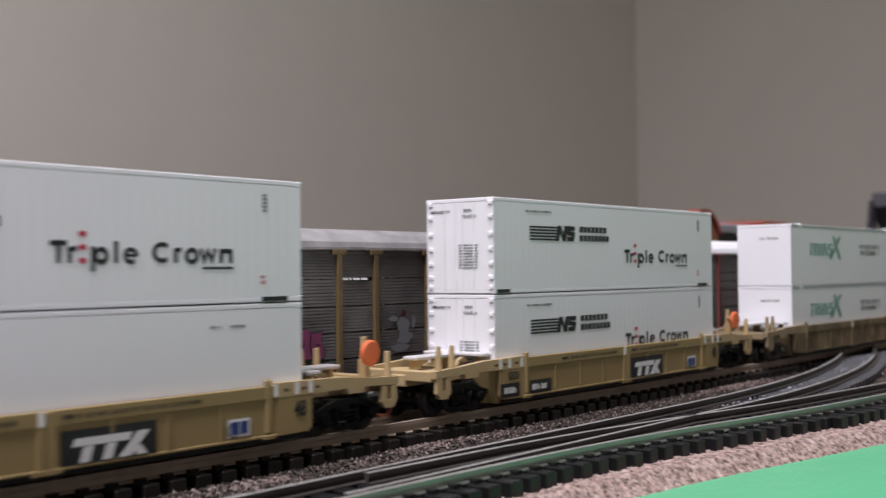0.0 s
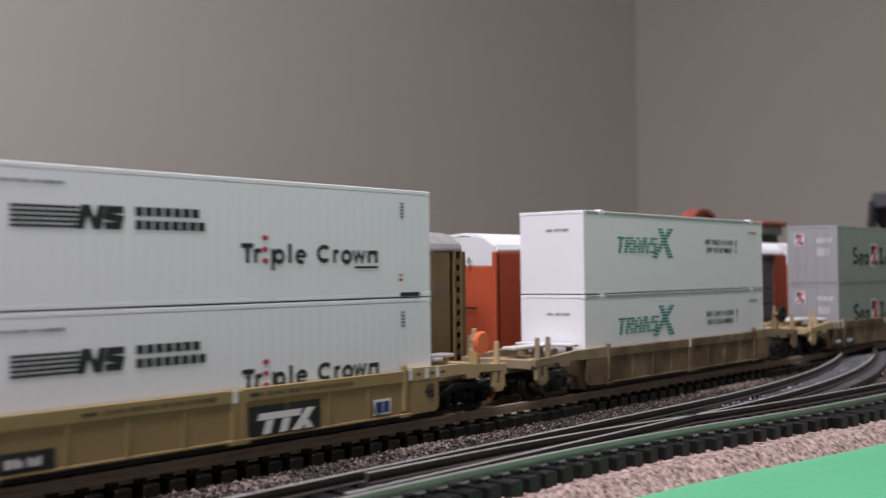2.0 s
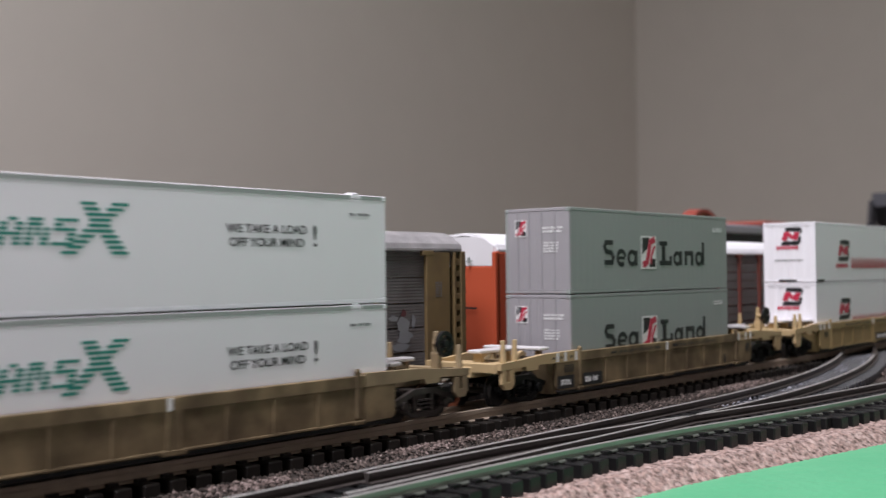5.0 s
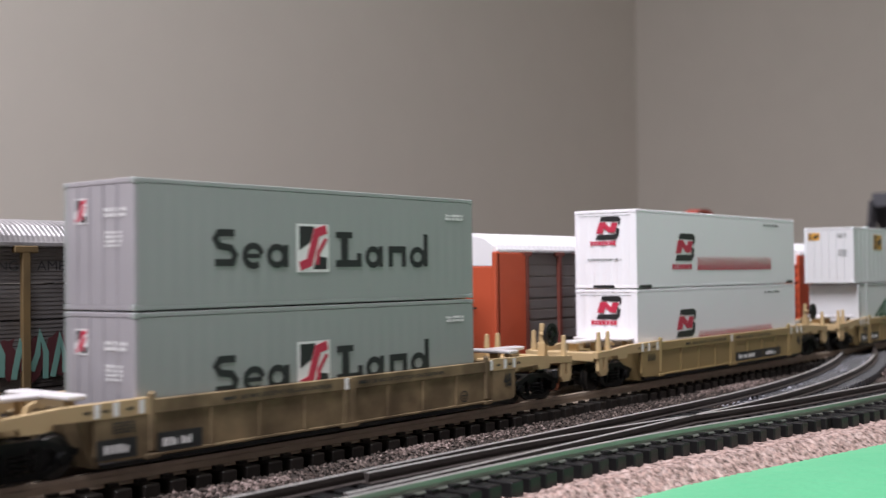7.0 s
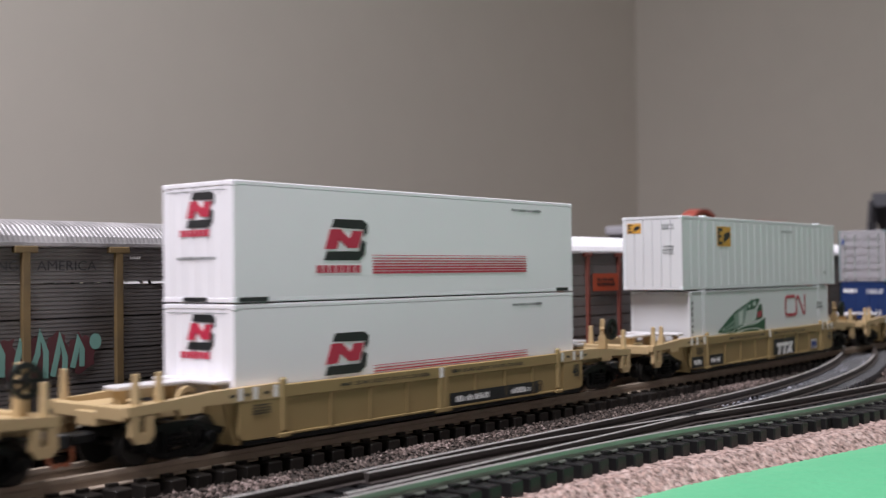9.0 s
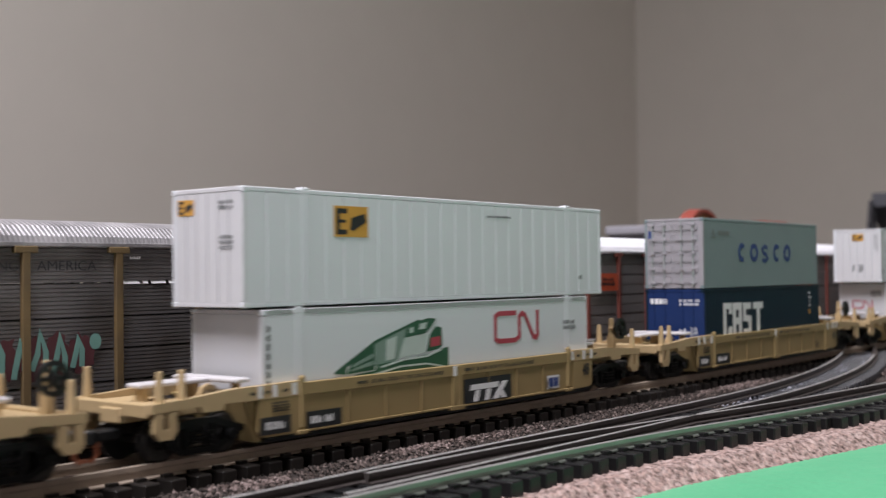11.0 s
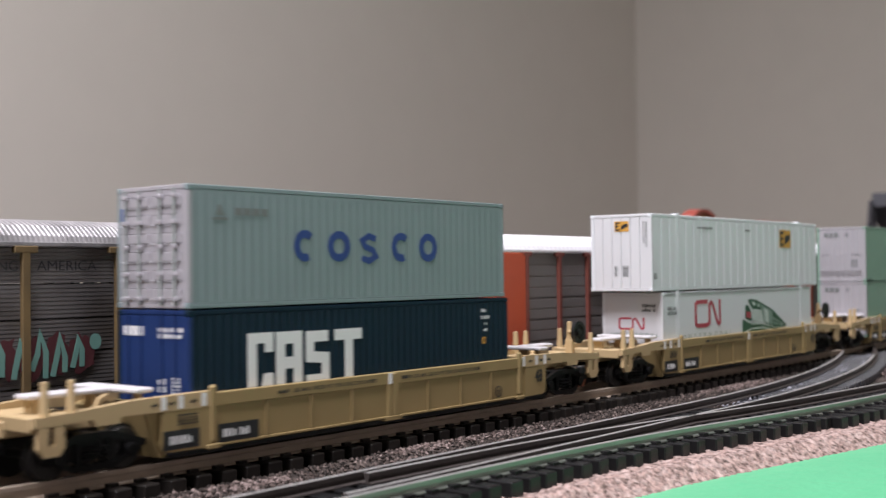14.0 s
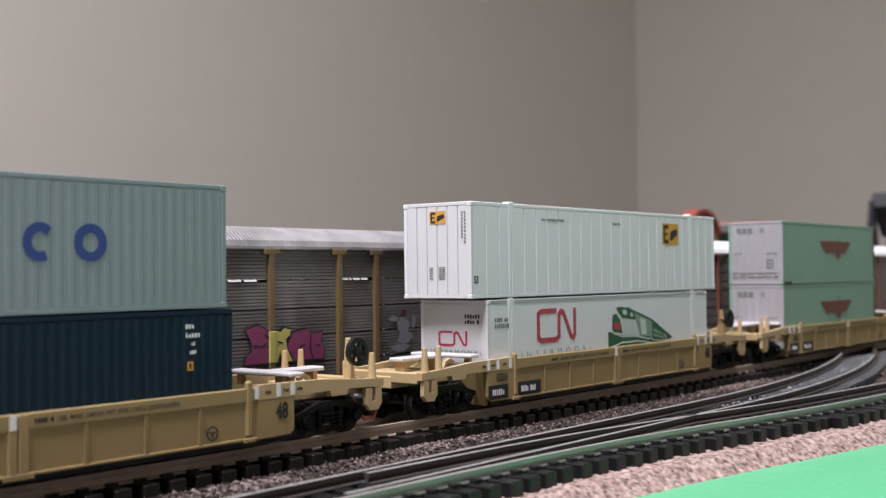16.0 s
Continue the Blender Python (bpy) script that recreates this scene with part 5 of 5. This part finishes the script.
CLEAN = "tan well car with silver walkways and black bogies"
well_car(1, "tan well car with an orange brake wheel", wheel_paint="orange", signs="plate")
well_car(2, "tan well car with an orange brake wheel", wheel_paint="orange", signs="plate")
well_car(3, "weathered brown-tan well car with rubbed side ribs", "tan_worn", "deck_worn", truck="rail_dark", signs="worn")
well_car(4, "weathered tan well car with dark number panels", "tan_worn", "tan_deck", signs="short")
well_car(5, "tan well car with a long black sign", signs="long")
well_car(6, "tan well car with a black sign plate", signs="plate")
well_car(7, CLEAN, signs="short")
well_car(8, CLEAN, signs="short")
well_car(9, CLEAN, signs="short")


# ---- parked auto rack cars on the storage track ----
def slatted(bm, x0, x1, z0, z1, y, depth, pitch):
    """Louvred sheet: one folded profile, with a flat back."""
    n = max(1, int(round((z1 - z0) / pitch)))
    prof = []
    for i in range(n):
        a = z0 + (z1 - z0) * i / n
        b = z0 + (z1 - z0) * (i + 1) / n
        prof += [(y, a), (y + depth * 0.3, b - 0.22 * (b - a)), (y + depth, b - 0.1 * (b - a))]
    prof += [(y, z1), (y + depth + 0.3, z1), (y + depth + 0.3, z0)]
    lo = [bm.verts.new((x0, py, pz)) for py, pz in prof]
    hi = [bm.verts.new((x1, py, pz)) for py, pz in prof]
    m = len(prof)
    for i in range(m):
        bm.faces.new((lo[i], hi[i], hi[(i + 1) % m], lo[(i + 1) % m]))
    bm.faces.new(lo[::-1])
    bm.faces.new(hi)


def auto_rack(x0, x1, posts, label, panel, frame_paint, roof_paint, door, open_bays=(), roof_rib=0.85, roof_rise=0.1, pitch=0.85, end_top=None, post_paint=None):
    r = thing("auto_rack_car", label, "rail car", "parked auto rack cars", at=(x0, 32, 0))
    L = x1 - x0
    P = lambda name, bm, m, lab="": part(name, bm, m, r, lab)
    Y0, Y1 = -10.0, 10.0
    bm = bmesh.new()
    box(bm, 0.6, L - 0.6, -8.4, 8.4, 3.4, 5.4, 0.2)
    P("underframe", bm, frame_paint)
    for s, Y in ((-1, Y0), (1, Y1)):
        xs = [p - x0 for p in posts]
        for i, (a, b) in enumerate(zip(xs, xs[1:])):
            opened = i in open_bays
            for z0, z1 in ((4.4, 8.95), (9.2, 14.2), (14.42, 19.4), (19.6, 24.5 if opened else 24.85), (25.2 if opened else 25.0, 30.4)):
                bm = bmesh.new()
                slatted(bm, a + 0.2, b - 0.2, z0, z1, -0.0, 0.13, pitch)
                for v in bm.verts:
                    v.co.y = Y + (v.co.y + 0.3 if s < 0 else -v.co.y - 0.3)
                P("panel", bm, panel)
            if opened:
                bm = bmesh.new()
                n = max(2, int((b - a) / 4.0))
                for j in range(n + 1):
                    xx = a + 0.3 + (b - a - 0.6) * j / n
                    box(bm, xx - 0.3, xx + 0.3, Y - s * 0.6 - 0.15, Y - s * 0.6 + 0.15, 24.4, 25.4)
                P("spacer", bm, panel)
                # white sloping strips added to stand for light showing through the gap
                for f0, f1 in ((0.06, 0.26), (0.30, 0.36), (0.40, 0.58), (0.62, 0.80)):
                    bm = bmesh.new()
                    pl = lambda u, v, o, s=s, Y=Y: (u, Y - s * (0.1 + 0.4 * v), 24.62 + 0.5 * v + o)
                    prism(bm, [(a + (b - a) * f0, 0.0), (a + (b - a) * f1, 0.0), (a + (b - a) * f1, 1.0), (a + (b - a) * f0, 1.0)], pl, 0.06)
                    P("deck_edge", bm, "ink_white", "white strip standing in for light through the panel gap")
        for x in xs:
            bm = bmesh.new()
            yy = Y - s * 0.05
            box(bm, x - 0.7, x + 0.7, yy - 0.45, yy + 0.45, 3.2, 30.3, 0.12)
            box(bm, x - 2.0, x + 2.0, yy - 0.5, yy + 0.5, 29.6, 30.7, 0.15)
            P("post", bm, post_paint or frame_paint)
        bm = bmesh.new()
        box(bm, 0.4, L - 0.4, Y - 0.35, Y + 0.35, 30.6, 31.3, 0.1)
        P("roof_rail", bm, roof_paint)
        bm = bmesh.new()
        box(bm, 0.4, L - 0.4, Y - 0.4, Y + 0.4, 2.8, 4.4, 0.12)
        P("side_sill", bm, frame_paint)
        # end bays beside the doors
        for a, b in ((0.0, xs[0]), (xs[-1], L)):
            if b - a > 6 and frame_paint == "rack_brown":
                e, q = (b, 1) if b == L else (a, -1)
                bm = bmesh.new()
                box(bm, min(e - q * 4.6, a if q > 0 else b), max(e - q * 4.6, a if q > 0 else b), Y - 0.3, Y + 0.3, 4.0, 30.4, 0.15)
                P("end_bay", bm, door)
                bm = bmesh.new()
                box(bm, min(e - q * 4.8, e - q * 3.2), max(e - q * 4.8, e - q * 3.2), Y - s * 1.2 - 0.25, Y - s * 1.2 + 0.25, 4.0, 30.4)
                P("recess", bm, "truck")
                bm = bmesh.new()
                box(bm, min(e - q * 3.4, e - q * 2.5), max(e - q * 3.4, e - q * 2.5), Y - 0.45, Y + 0.45, 4.0, 30.4, 0.15)
                P("stile", bm, door)
                for i in range(10):
                    bm = bmesh.new()
                    box(bm, min(e - q * 2.6, e - q * 0.8), max(e - q * 2.6, e - q * 0.8), Y - s * 0.1 - 0.3, Y - s * 0.1 + 0.3, 5.0 + i * 2.5, 6.3 + i * 2.5, 0.1)
                    P("ladder_rung", bm, door)
            elif b - a > 1.5:
                bm = bmesh.new()
                box(bm, a + 0.1, b - 0.9, Y - 0.45, Y + 0.45, 4.0, 30.4, 0.15)
                P("end_bay", bm, door)
    # roof shell with cross ribs
    prof = [(-10.1, 31.0), (-9.6, 32.2), (-7.4, 33.9), (-5.2, 34.7), (0, 35.1), (5.2, 34.7), (7.4, 33.9), (9.6, 32.2), (10.1, 31.0)]
    bm = bmesh.new()
    last = None
    n = int(L / roof_rib)
    for i in range(n * 4 + 1):
        x = L * i / (n * 4)
        up = (0.0, 0.0, roof_rise, roof_rise)[i % 4]
        row = [bm.verts.new((x, y * (1 + up * 0.006), z + up)) for y, z in prof] + [bm.verts.new((x, y * 0.97, z - 0.5)) for y, z in prof[::-1]]
        if last:
            m = len(row)
            for j in range(m):
                bm.faces.new((last[j], row[j], row[(j + 1) % m], last[(j + 1) % m]))
        else:
            bm.faces.new(row)
        last = row
    bm.faces.new(last[::-1])
    P("roof", bm, roof_paint)
    # end walls with doors
    for q, xe in ((-1, 0.0), (1, L)):
        for s in (-1, 1):
            bm = bmesh.new()
            box(bm, xe + q * 0.0 - 0.5, xe + 0.5, min(s * 0.15, s * 9.4), max(s * 0.15, s * 9.4), 4.0, 27.3, 0.2)
            P("end_door", bm, door)
            bm = bmesh.new()
            box(bm, xe - 0.9, xe + 0.9, s * 9.9 - 0.55, s * 9.9 + 0.55, 3.2, 30.6, 0.2)
            P("end_post", bm, door)
            for i in range(0 if frame_paint == "rack_orange" else 9):
                bm = bmesh.new()
                box(bm, xe + q * 1.0 - 0.35, xe + q * 1.0 + 0.35, s * 9.0 - 1.1, s * 9.0 + 1.1, 4.6 + i * 2.8, 5.0 + i * 2.8)
                P("ladder_rung", bm, door)
        bm = bmesh.new()
        pl = lambda u, v, o, xe=xe, q=q: (xe - 0.4 + o * 0.8, u, v)
        prism(bm, [(-9.6, 27.4), (9.6, 27.4), (9.6, 32.0), (7.4, 33.5), (4.8, 34.3), (-4.8, 34.3), (-7.4, 33.5), (-9.6, 32.0)], pl, 1.0)
        P("end_fascia", bm, end_top or door)
        bm = bmesh.new()
        box(bm, xe + q * 2.8 - 2.8, xe + q * 2.8 + 2.8, -1.3, 1.3, 3.3, 4.9, 0.3)
        P("coupler", bm, "black")
        # bogie, still
        for ax in (-5.5, 5.5):
            bm = bmesh.new()
            cx = xe - q * 18 + ax
            for s in (-1, 1):
                cyl(bm, cx, s * 4.75, 2.6, 2.6, 1.0, "y", 18)
            cyl(bm, cx, 0, 2.6, 0.6, 12.0, "y", 8)
            P("wheelset", bm, "wheel")
        for s in (-1, 1):
            bm = bmesh.new()
            box(bm, xe - q * 18 - 8, xe - q * 18 + 8, s * 6.6 - 0.5, s * 6.6 + 0.5, 2.2, 4.2, 0.4)
            P("side_frame", bm, "truck")
    return r


def blob(cx, cy, rx, ry, seed, n=20):
    rng = random.Random(seed)
    return [(cx + rx * math.cos(i * math.tau / n) * rng.uniform(0.62, 1.15), cy + ry * math.sin(i * math.tau / n) * rng.uniform(0.66, 1.12)) for i in range(n)]


A1_POSTS = [-116, -106.2, -89.4, -72.6, -55.8, -39.1, -22.6, -5.7, 12.4, 23.2, 39.8]
a1 = auto_rack(-118, 52, A1_POSTS, "grimy grey and mustard auto rack covered in graffiti", "rack_grey", "rack_brown", "rack_roof", "rack_brown", open_bays=(5, 6, 8), pitch=0.62, end_top="rack_roof")
SIDE = lambda o=0.0: (lambda u, v, d: (u + 118, -10.0 + 0.02 - o - d, v))


def spray(shapes, material, lift, label=""):
    for i, pts in enumerate(shapes):
        bm = bmesh.new()
        prism(bm, pts, SIDE(lift + 0.006 * i), 0.02)
        part("graffiti", bm, material, a1, label)


spray([blob(u, 13.8, 2.8, 3.6, 3 + i) for i, u in enumerate((-64, -59.5, -55, -50.5, -46))], "maroon", 0.0, "maroon graffiti outline")
for i, (u, w) in enumerate(((-64.5, 2.2), (-60.4, 2.0), (-56.6, 1.7), (-53.2, 2.2), (-49.8, 2.0), (-46.6, 1.6))):
    bm = bmesh.new()
    ribbon(bm, SIDE(0.08), [(u - w * 0.75, 10.6 + (i % 2) * 1.1), (u - w * 0.3, 14.2), (u - w * 0.1, 17.2 - (i % 3) * 0.6), (u + w * 0.35, 13.4 + (i % 2)), (u + w * 0.3, 10.4 + (i % 3) * 0.7)], 0.95, 0.03)
    part("graffiti", bm, "aqua", a1, "aqua sprayed stroke")
spray([oval(-43.6, 15.6, 1.1, 1.3, 12)], "aqua", 0.08, "aqua sprayed dot")
PINK = ([(-11.8, 15.9), (-8.8, 16.6), (-6.0, 15.0), (-5.8, 13.8), (-6.4, 12.0), (-5.1, 9.6), (-12.4, 9.6), (-11.8, 11.0), (-10.5, 11.9), (-10.7, 13.8), (-11.8, 15.3)],
        [(-0.4, 14.8), (3.3, 15.4), (4.4, 14.4), (7.5, 14.6), (7.2, 12.8), (8.0, 11.4), (7.9, 9.6), (0.0, 9.6), (-1.7, 12.4)])
GOLD = ([(-5.8, 15.7), (-3.4, 15.2), (-2.6, 15.9), (-0.9, 15.5), (-1.1, 14.5), (-2.2, 13.8), (-1.8, 12.0), (-0.5, 9.6), (-3.0, 9.6), (-3.6, 11.4), (-4.3, 9.6), (-6.0, 9.6), (-4.8, 12.0), (-5.6, 13.8)],)


def swell(pts, k, dx, dy):
    cx, cy = sum(p[0] for p in pts) / len(pts), sum(p[1] for p in pts) / len(pts)
    return [(cx + (x - cx) * k + dx, cy + (y - cy) * k + dy) for x, y in pts]


spray([swell(p, 1.13, -0.25, 0.0) for p in PINK + GOLD], "ink", 0.0, "black graffiti outline")
spray(PINK, "pink", 0.05, "magenta sprayed shape")
spray(GOLD, "yellow", 0.1, "yellow sprayed shape")
bm = bmesh.new()
box(bm, 118 - 5.7 - 0.73, 118 - 5.7 + 0.73, -10.48, -9.9, 9.6, 15.4, 0.1)
part("graffiti", bm, "yellow", a1, "yellow paint over a post")
for pts in ([(-10.4, 13.0), (-8.2, 12.7), (-6.6, 13.4)], [(-7.6, 15.0), (-6.4, 14.2)], [(1.2, 10.2), (1.6, 12.2), (2.8, 12.6)], [(4.4, 14.2), (4.1, 12.0), (4.9, 9.8)], [(5.6, 12.4), (6.8, 12.1)], [(-4.2, 13.4), (-2.9, 13.1)]):
    bm = bmesh.new()
    ribbon(bm, SIDE(0.16), pts, 0.3, 0.02)
    part("graffiti", bm, "ink", a1, "thin black graffiti line")
spray([blob(u, v, a, b, 61 + i) for i, (u, v, a, b) in enumerate(((31.6, 15.0, 2.2, 1.8), (32.0, 12.4, 2.6, 1.6), (28.6, 16.4, 1.5, 0.7), (35.0, 15.6, 0.8, 1.6), (30.6, 10.4, 3.4, 0.9)))], "pale", 0.03, "pale grey sprayed shape")
spray([blob(31.8, 17.4, 1.0, 0.9, 71)], "maroon", 0.08, "maroon sprayed dot")
bm = bmesh.new()
lettering(bm, SIDE(0.12), "AMERICA", -54.0, 26.9, 1.5, 10.6)
lettering(bm, SIDE(0.12), "NG", -60.4, 26.9, 1.5, 3.2)
part("lettering", bm, "ink", a1, "faded black words")
bm = bmesh.new()
bars(bm, SIDE(0.14), -37.0, 28.6, -34.8, 29.2, 1, 2, 15)
part("marking", bm, "ink_white", a1, "small white print")
bm = bmesh.new()
bars(bm, lambda u, v, d: (u + 118, -10.35 - d, v), 42.2, 20.6, 44.6, 24.0, 6, 1, 5)
part("marking", bm, "rack_clean", a1)

A2_POSTS = [77.4, 91.9, 105.4, 121.4, 136.6, 152, 167.4, 182.8, 198.2, 213.6, 226]
a2 = auto_rack(65, 235, A2_POSTS, "orange-red auto rack with grey panels and white roof", "rack_clean", "rack_orange", "rack_white", "rack_orange", roof_rib=1.9, roof_rise=0.16, pitch=2.3, end_top="rack_white", post_paint="rack_dull")
bm = bmesh.new()
rect(bm, lambda u, v, d: (u - 65, -10.55 - d, v), 107.0, 20.6, 120.0, 25.2)
part("emblem", bm, "rack_orange", a2, "orange-red emblem plate")
bm = bmesh.new()
bars(bm, lambda u, v, d: (u - 65, -10.62 - d, v), 109.0, 21.8, 118.2, 24.2, 2, 4, 8)
part("marking", bm, "ink", a2)
bm = bmesh.new()
pe = lambda u, v, d: (-1.0 - d, u, v)
bars(bm, pe, 0.6, 22.4, 4.2, 24.2, 2, 3, 9)
rect(bm, pe, -5.0, 17.2, 5.6, 17.7)
part("marking", bm, "ink", a2)
bm = bmesh.new()
rect(bm, pe, -4.0, 28.4, 5.2, 28.7)
for yy in (-3.0, 0.0, 3.0):
    box(bm, -1.6, -0.9, yy - 0.2, yy + 0.2, 28.0, 29.4)
part("grab_iron", bm, "grey_trim", a2)
auto_rack(248, 418, [260, 275, 290, 305, 320, 335, 350, 365, 380, 395, 408], "dark brown auto rack with white roof", "rack_clean", "oxide", "rack_white", "rack_orange", roof_rib=1.9, roof_rise=0.16, pitch=2.3, end_top="rack_white", post_paint="rack_dull")


# ---- buildings at the back of the layout ----
hall = thing("depot_building", "terracotta depot with an arched end and grey roof", "building", at=(350, 120, TABLE - 2.6))
pw = lambda u, v, o: (u, -o, v)
rim = [(0, 0)] + [(17 - 17 * math.cos(radians(a)), 48 + 14 * math.sin(radians(a))) for a in range(0, 181, 12)] + [(34, 0)]
gate = [(5.5, 0)] + [(14 - 8.5 * math.cos(radians(a)), 43 + 8.5 * math.sin(radians(a))) for a in range(0, 181, 12)] + [(22.5, 0)]
bm = bmesh.new()
for i in range(len(rim) - 1):
    prism(bm, [rim[i], rim[i + 1], gate[i + 1], gate[i]], pw, 3.0)
part("wall", bm, "terracotta", hall)
bm = bmesh.new()
box(bm, 3.0, 26.0, 0.6, 1.4, 0, 54)
part("door", bm, "slate", hall, "dark arched doorway")
bm = bmesh.new()
ribbon(bm, lambda u, v, o: (u, -3.2 - o, v), [(14 - 9.4 * math.cos(radians(a)), 43 + 9.4 * math.sin(radians(a))) for a in range(0, 181, 12)], 1.4, 0.6)
part("arch_trim", bm, "terracotta", hall)
bm = bmesh.new()
ribbon(bm, lambda u, v, o: (u, -4.5 + o, v), [(17 - 18 * math.cos(radians(a)), 48.6 + 15 * math.sin(radians(a))) for a in range(8, 173, 12)], 1.8, 7)
part("roof_edge", bm, "roof_red", hall, "red curved roof edge")
bm = bmesh.new()
box(bm, 34.2, 126, 4, 60, 0, 53.4, 0.5)
part("side_wall", bm, "slate", hall, "dark slate side wall")
bm = bmesh.new()
box(bm, 33.5, 128, 2, 62, 53.6, 58.4, 0.8)
part("roof", bm, "roof_grey", hall, "grey flat roof")
bm = bmesh.new()
box(bm, 98, 130, 0, 64, 58.6, 61.2, 0.8)
part("roof_edge", bm, "roof_red", hall, "red roof edge")
for i in range(5):
    bm = bmesh.new()
    box(bm, 42 + i * 16, 50 + i * 16, 2.6, 4.2, 34, 48, 0.3)
    part("window", bm, "roof_grey", hall)

tower = thing("coaling_tower", "dark grey coaling tower on black legs", "tower", at=(888, 200, TABLE))
bm = bmesh.new()
box(bm, 6, 84, -10, 10, 86, 99, 1)
part("bunker", bm, "tower", tower)
bm = bmesh.new()
prism(bm, [(6, 85.8), (84, 85.8), (70, 60), (30, 60)], lambda u, v, o: (u, -9 + o, v), 18)
part("hopper", bm, "slate", tower)
for ly in (-9, 9):
    for pts, w in (([(-22, 0), (2, 92)], 3.5), ([(26, 0), (8, 85)], 3.5), ([(60, 0), (62, 60)], 4), ([(84, 0), (80, 85)], 4), ([(-14, 30), (12, 74)], 2), ([(18, 30), (-2, 72)], 2)):
        bm = bmesh.new()
        ribbon(bm, lambda u, v, o: (u, ly - 1.5 + o, v), pts, w, 3)
        part("leg" if w > 3 else "brace", bm, "slate", tower)


# ---- the ties, each a piece of its track ----
add_ties(main_track, main_y, -128, 300, 4.5, 2.7, 8.8, 2.1, "tie_brown")
add_ties(yard_track, yard_y, -128, 420, 5.6, 3.1, 8.8, 2.1, "tie_brown")


def outer_ties(x):
    return wye_y(x) - 0.8


long_tie = tie_mesh("tie", 2.7, 10.0, 2.2, "tie")
rng = random.Random(17)
for i in range(43):
    x = -122 + 4.35 * i
    near = wye_y(x) - 4.75 - (5.6 - 1.6 * smooth01((x + 60) / 60)) + rng.uniform(-0.25, 0.25)
    tie = new("tie", long_tie)
    tie.parent = turnout
    tie.matrix_basis = pose(x * MM, (near - 26.0) / 2 * MM, (-1.95 + rng.uniform(-0.06, 0.06)) * MM, 0, 0, rng.uniform(-1, 1)) @ Matrix.Diagonal((1, (-26.0 - near) / 20.0, 1, 1))
add_ties(turnout, outer_ties, 64.3, 280, 4.35, 2.7, 9.6, 2.2, "tie", -1.95)
add_ties(turnout, left_y, 92, 250, 4.35, 2.6, 8.6, 2.0, "tie_grey", -2.1)
bm = bmesh.new()
for i in range(72):
    x = -122 + 4.35 * i
    y = wye_y(x) - 4.75 - 1.25
    box(bm, x - 0.75, x + 0.75, y - 0.55, y + 0.55, -2.0, -1.45)
tagged(part("rail_chair", bm, "tie", turnout, "small black rail chairs"), kind="stuff")


def place_at(t):
    for (t0, s0), (t1, s1) in zip(TIMES, TIMES[1:]):
        if t <= t1:
            return s0 + (s1 - s0) * (t - t0) / (t1 - t0)
    return TIMES[-1][1]


def motions():
    for ob, k, dx, z in MOVING:
        walk(ob, [(t, pose((s + PITCH * (k - 8) + dx) * MM, 0, z * MM)) for t, s in TIMES])
    steps = [i / 30 for i in range(16 * 30 + 1)]
    turns = [math.degrees((place_at(t) - TIMES[0][1]) / WHEEL_R) for t in steps]
    for w, ax in WHEELSETS:
        walk(w, [(t, pose(ax * MM, 0, WHEEL_R * MM, 0, a, 0)) for t, a in zip(steps, turns)])


motions()
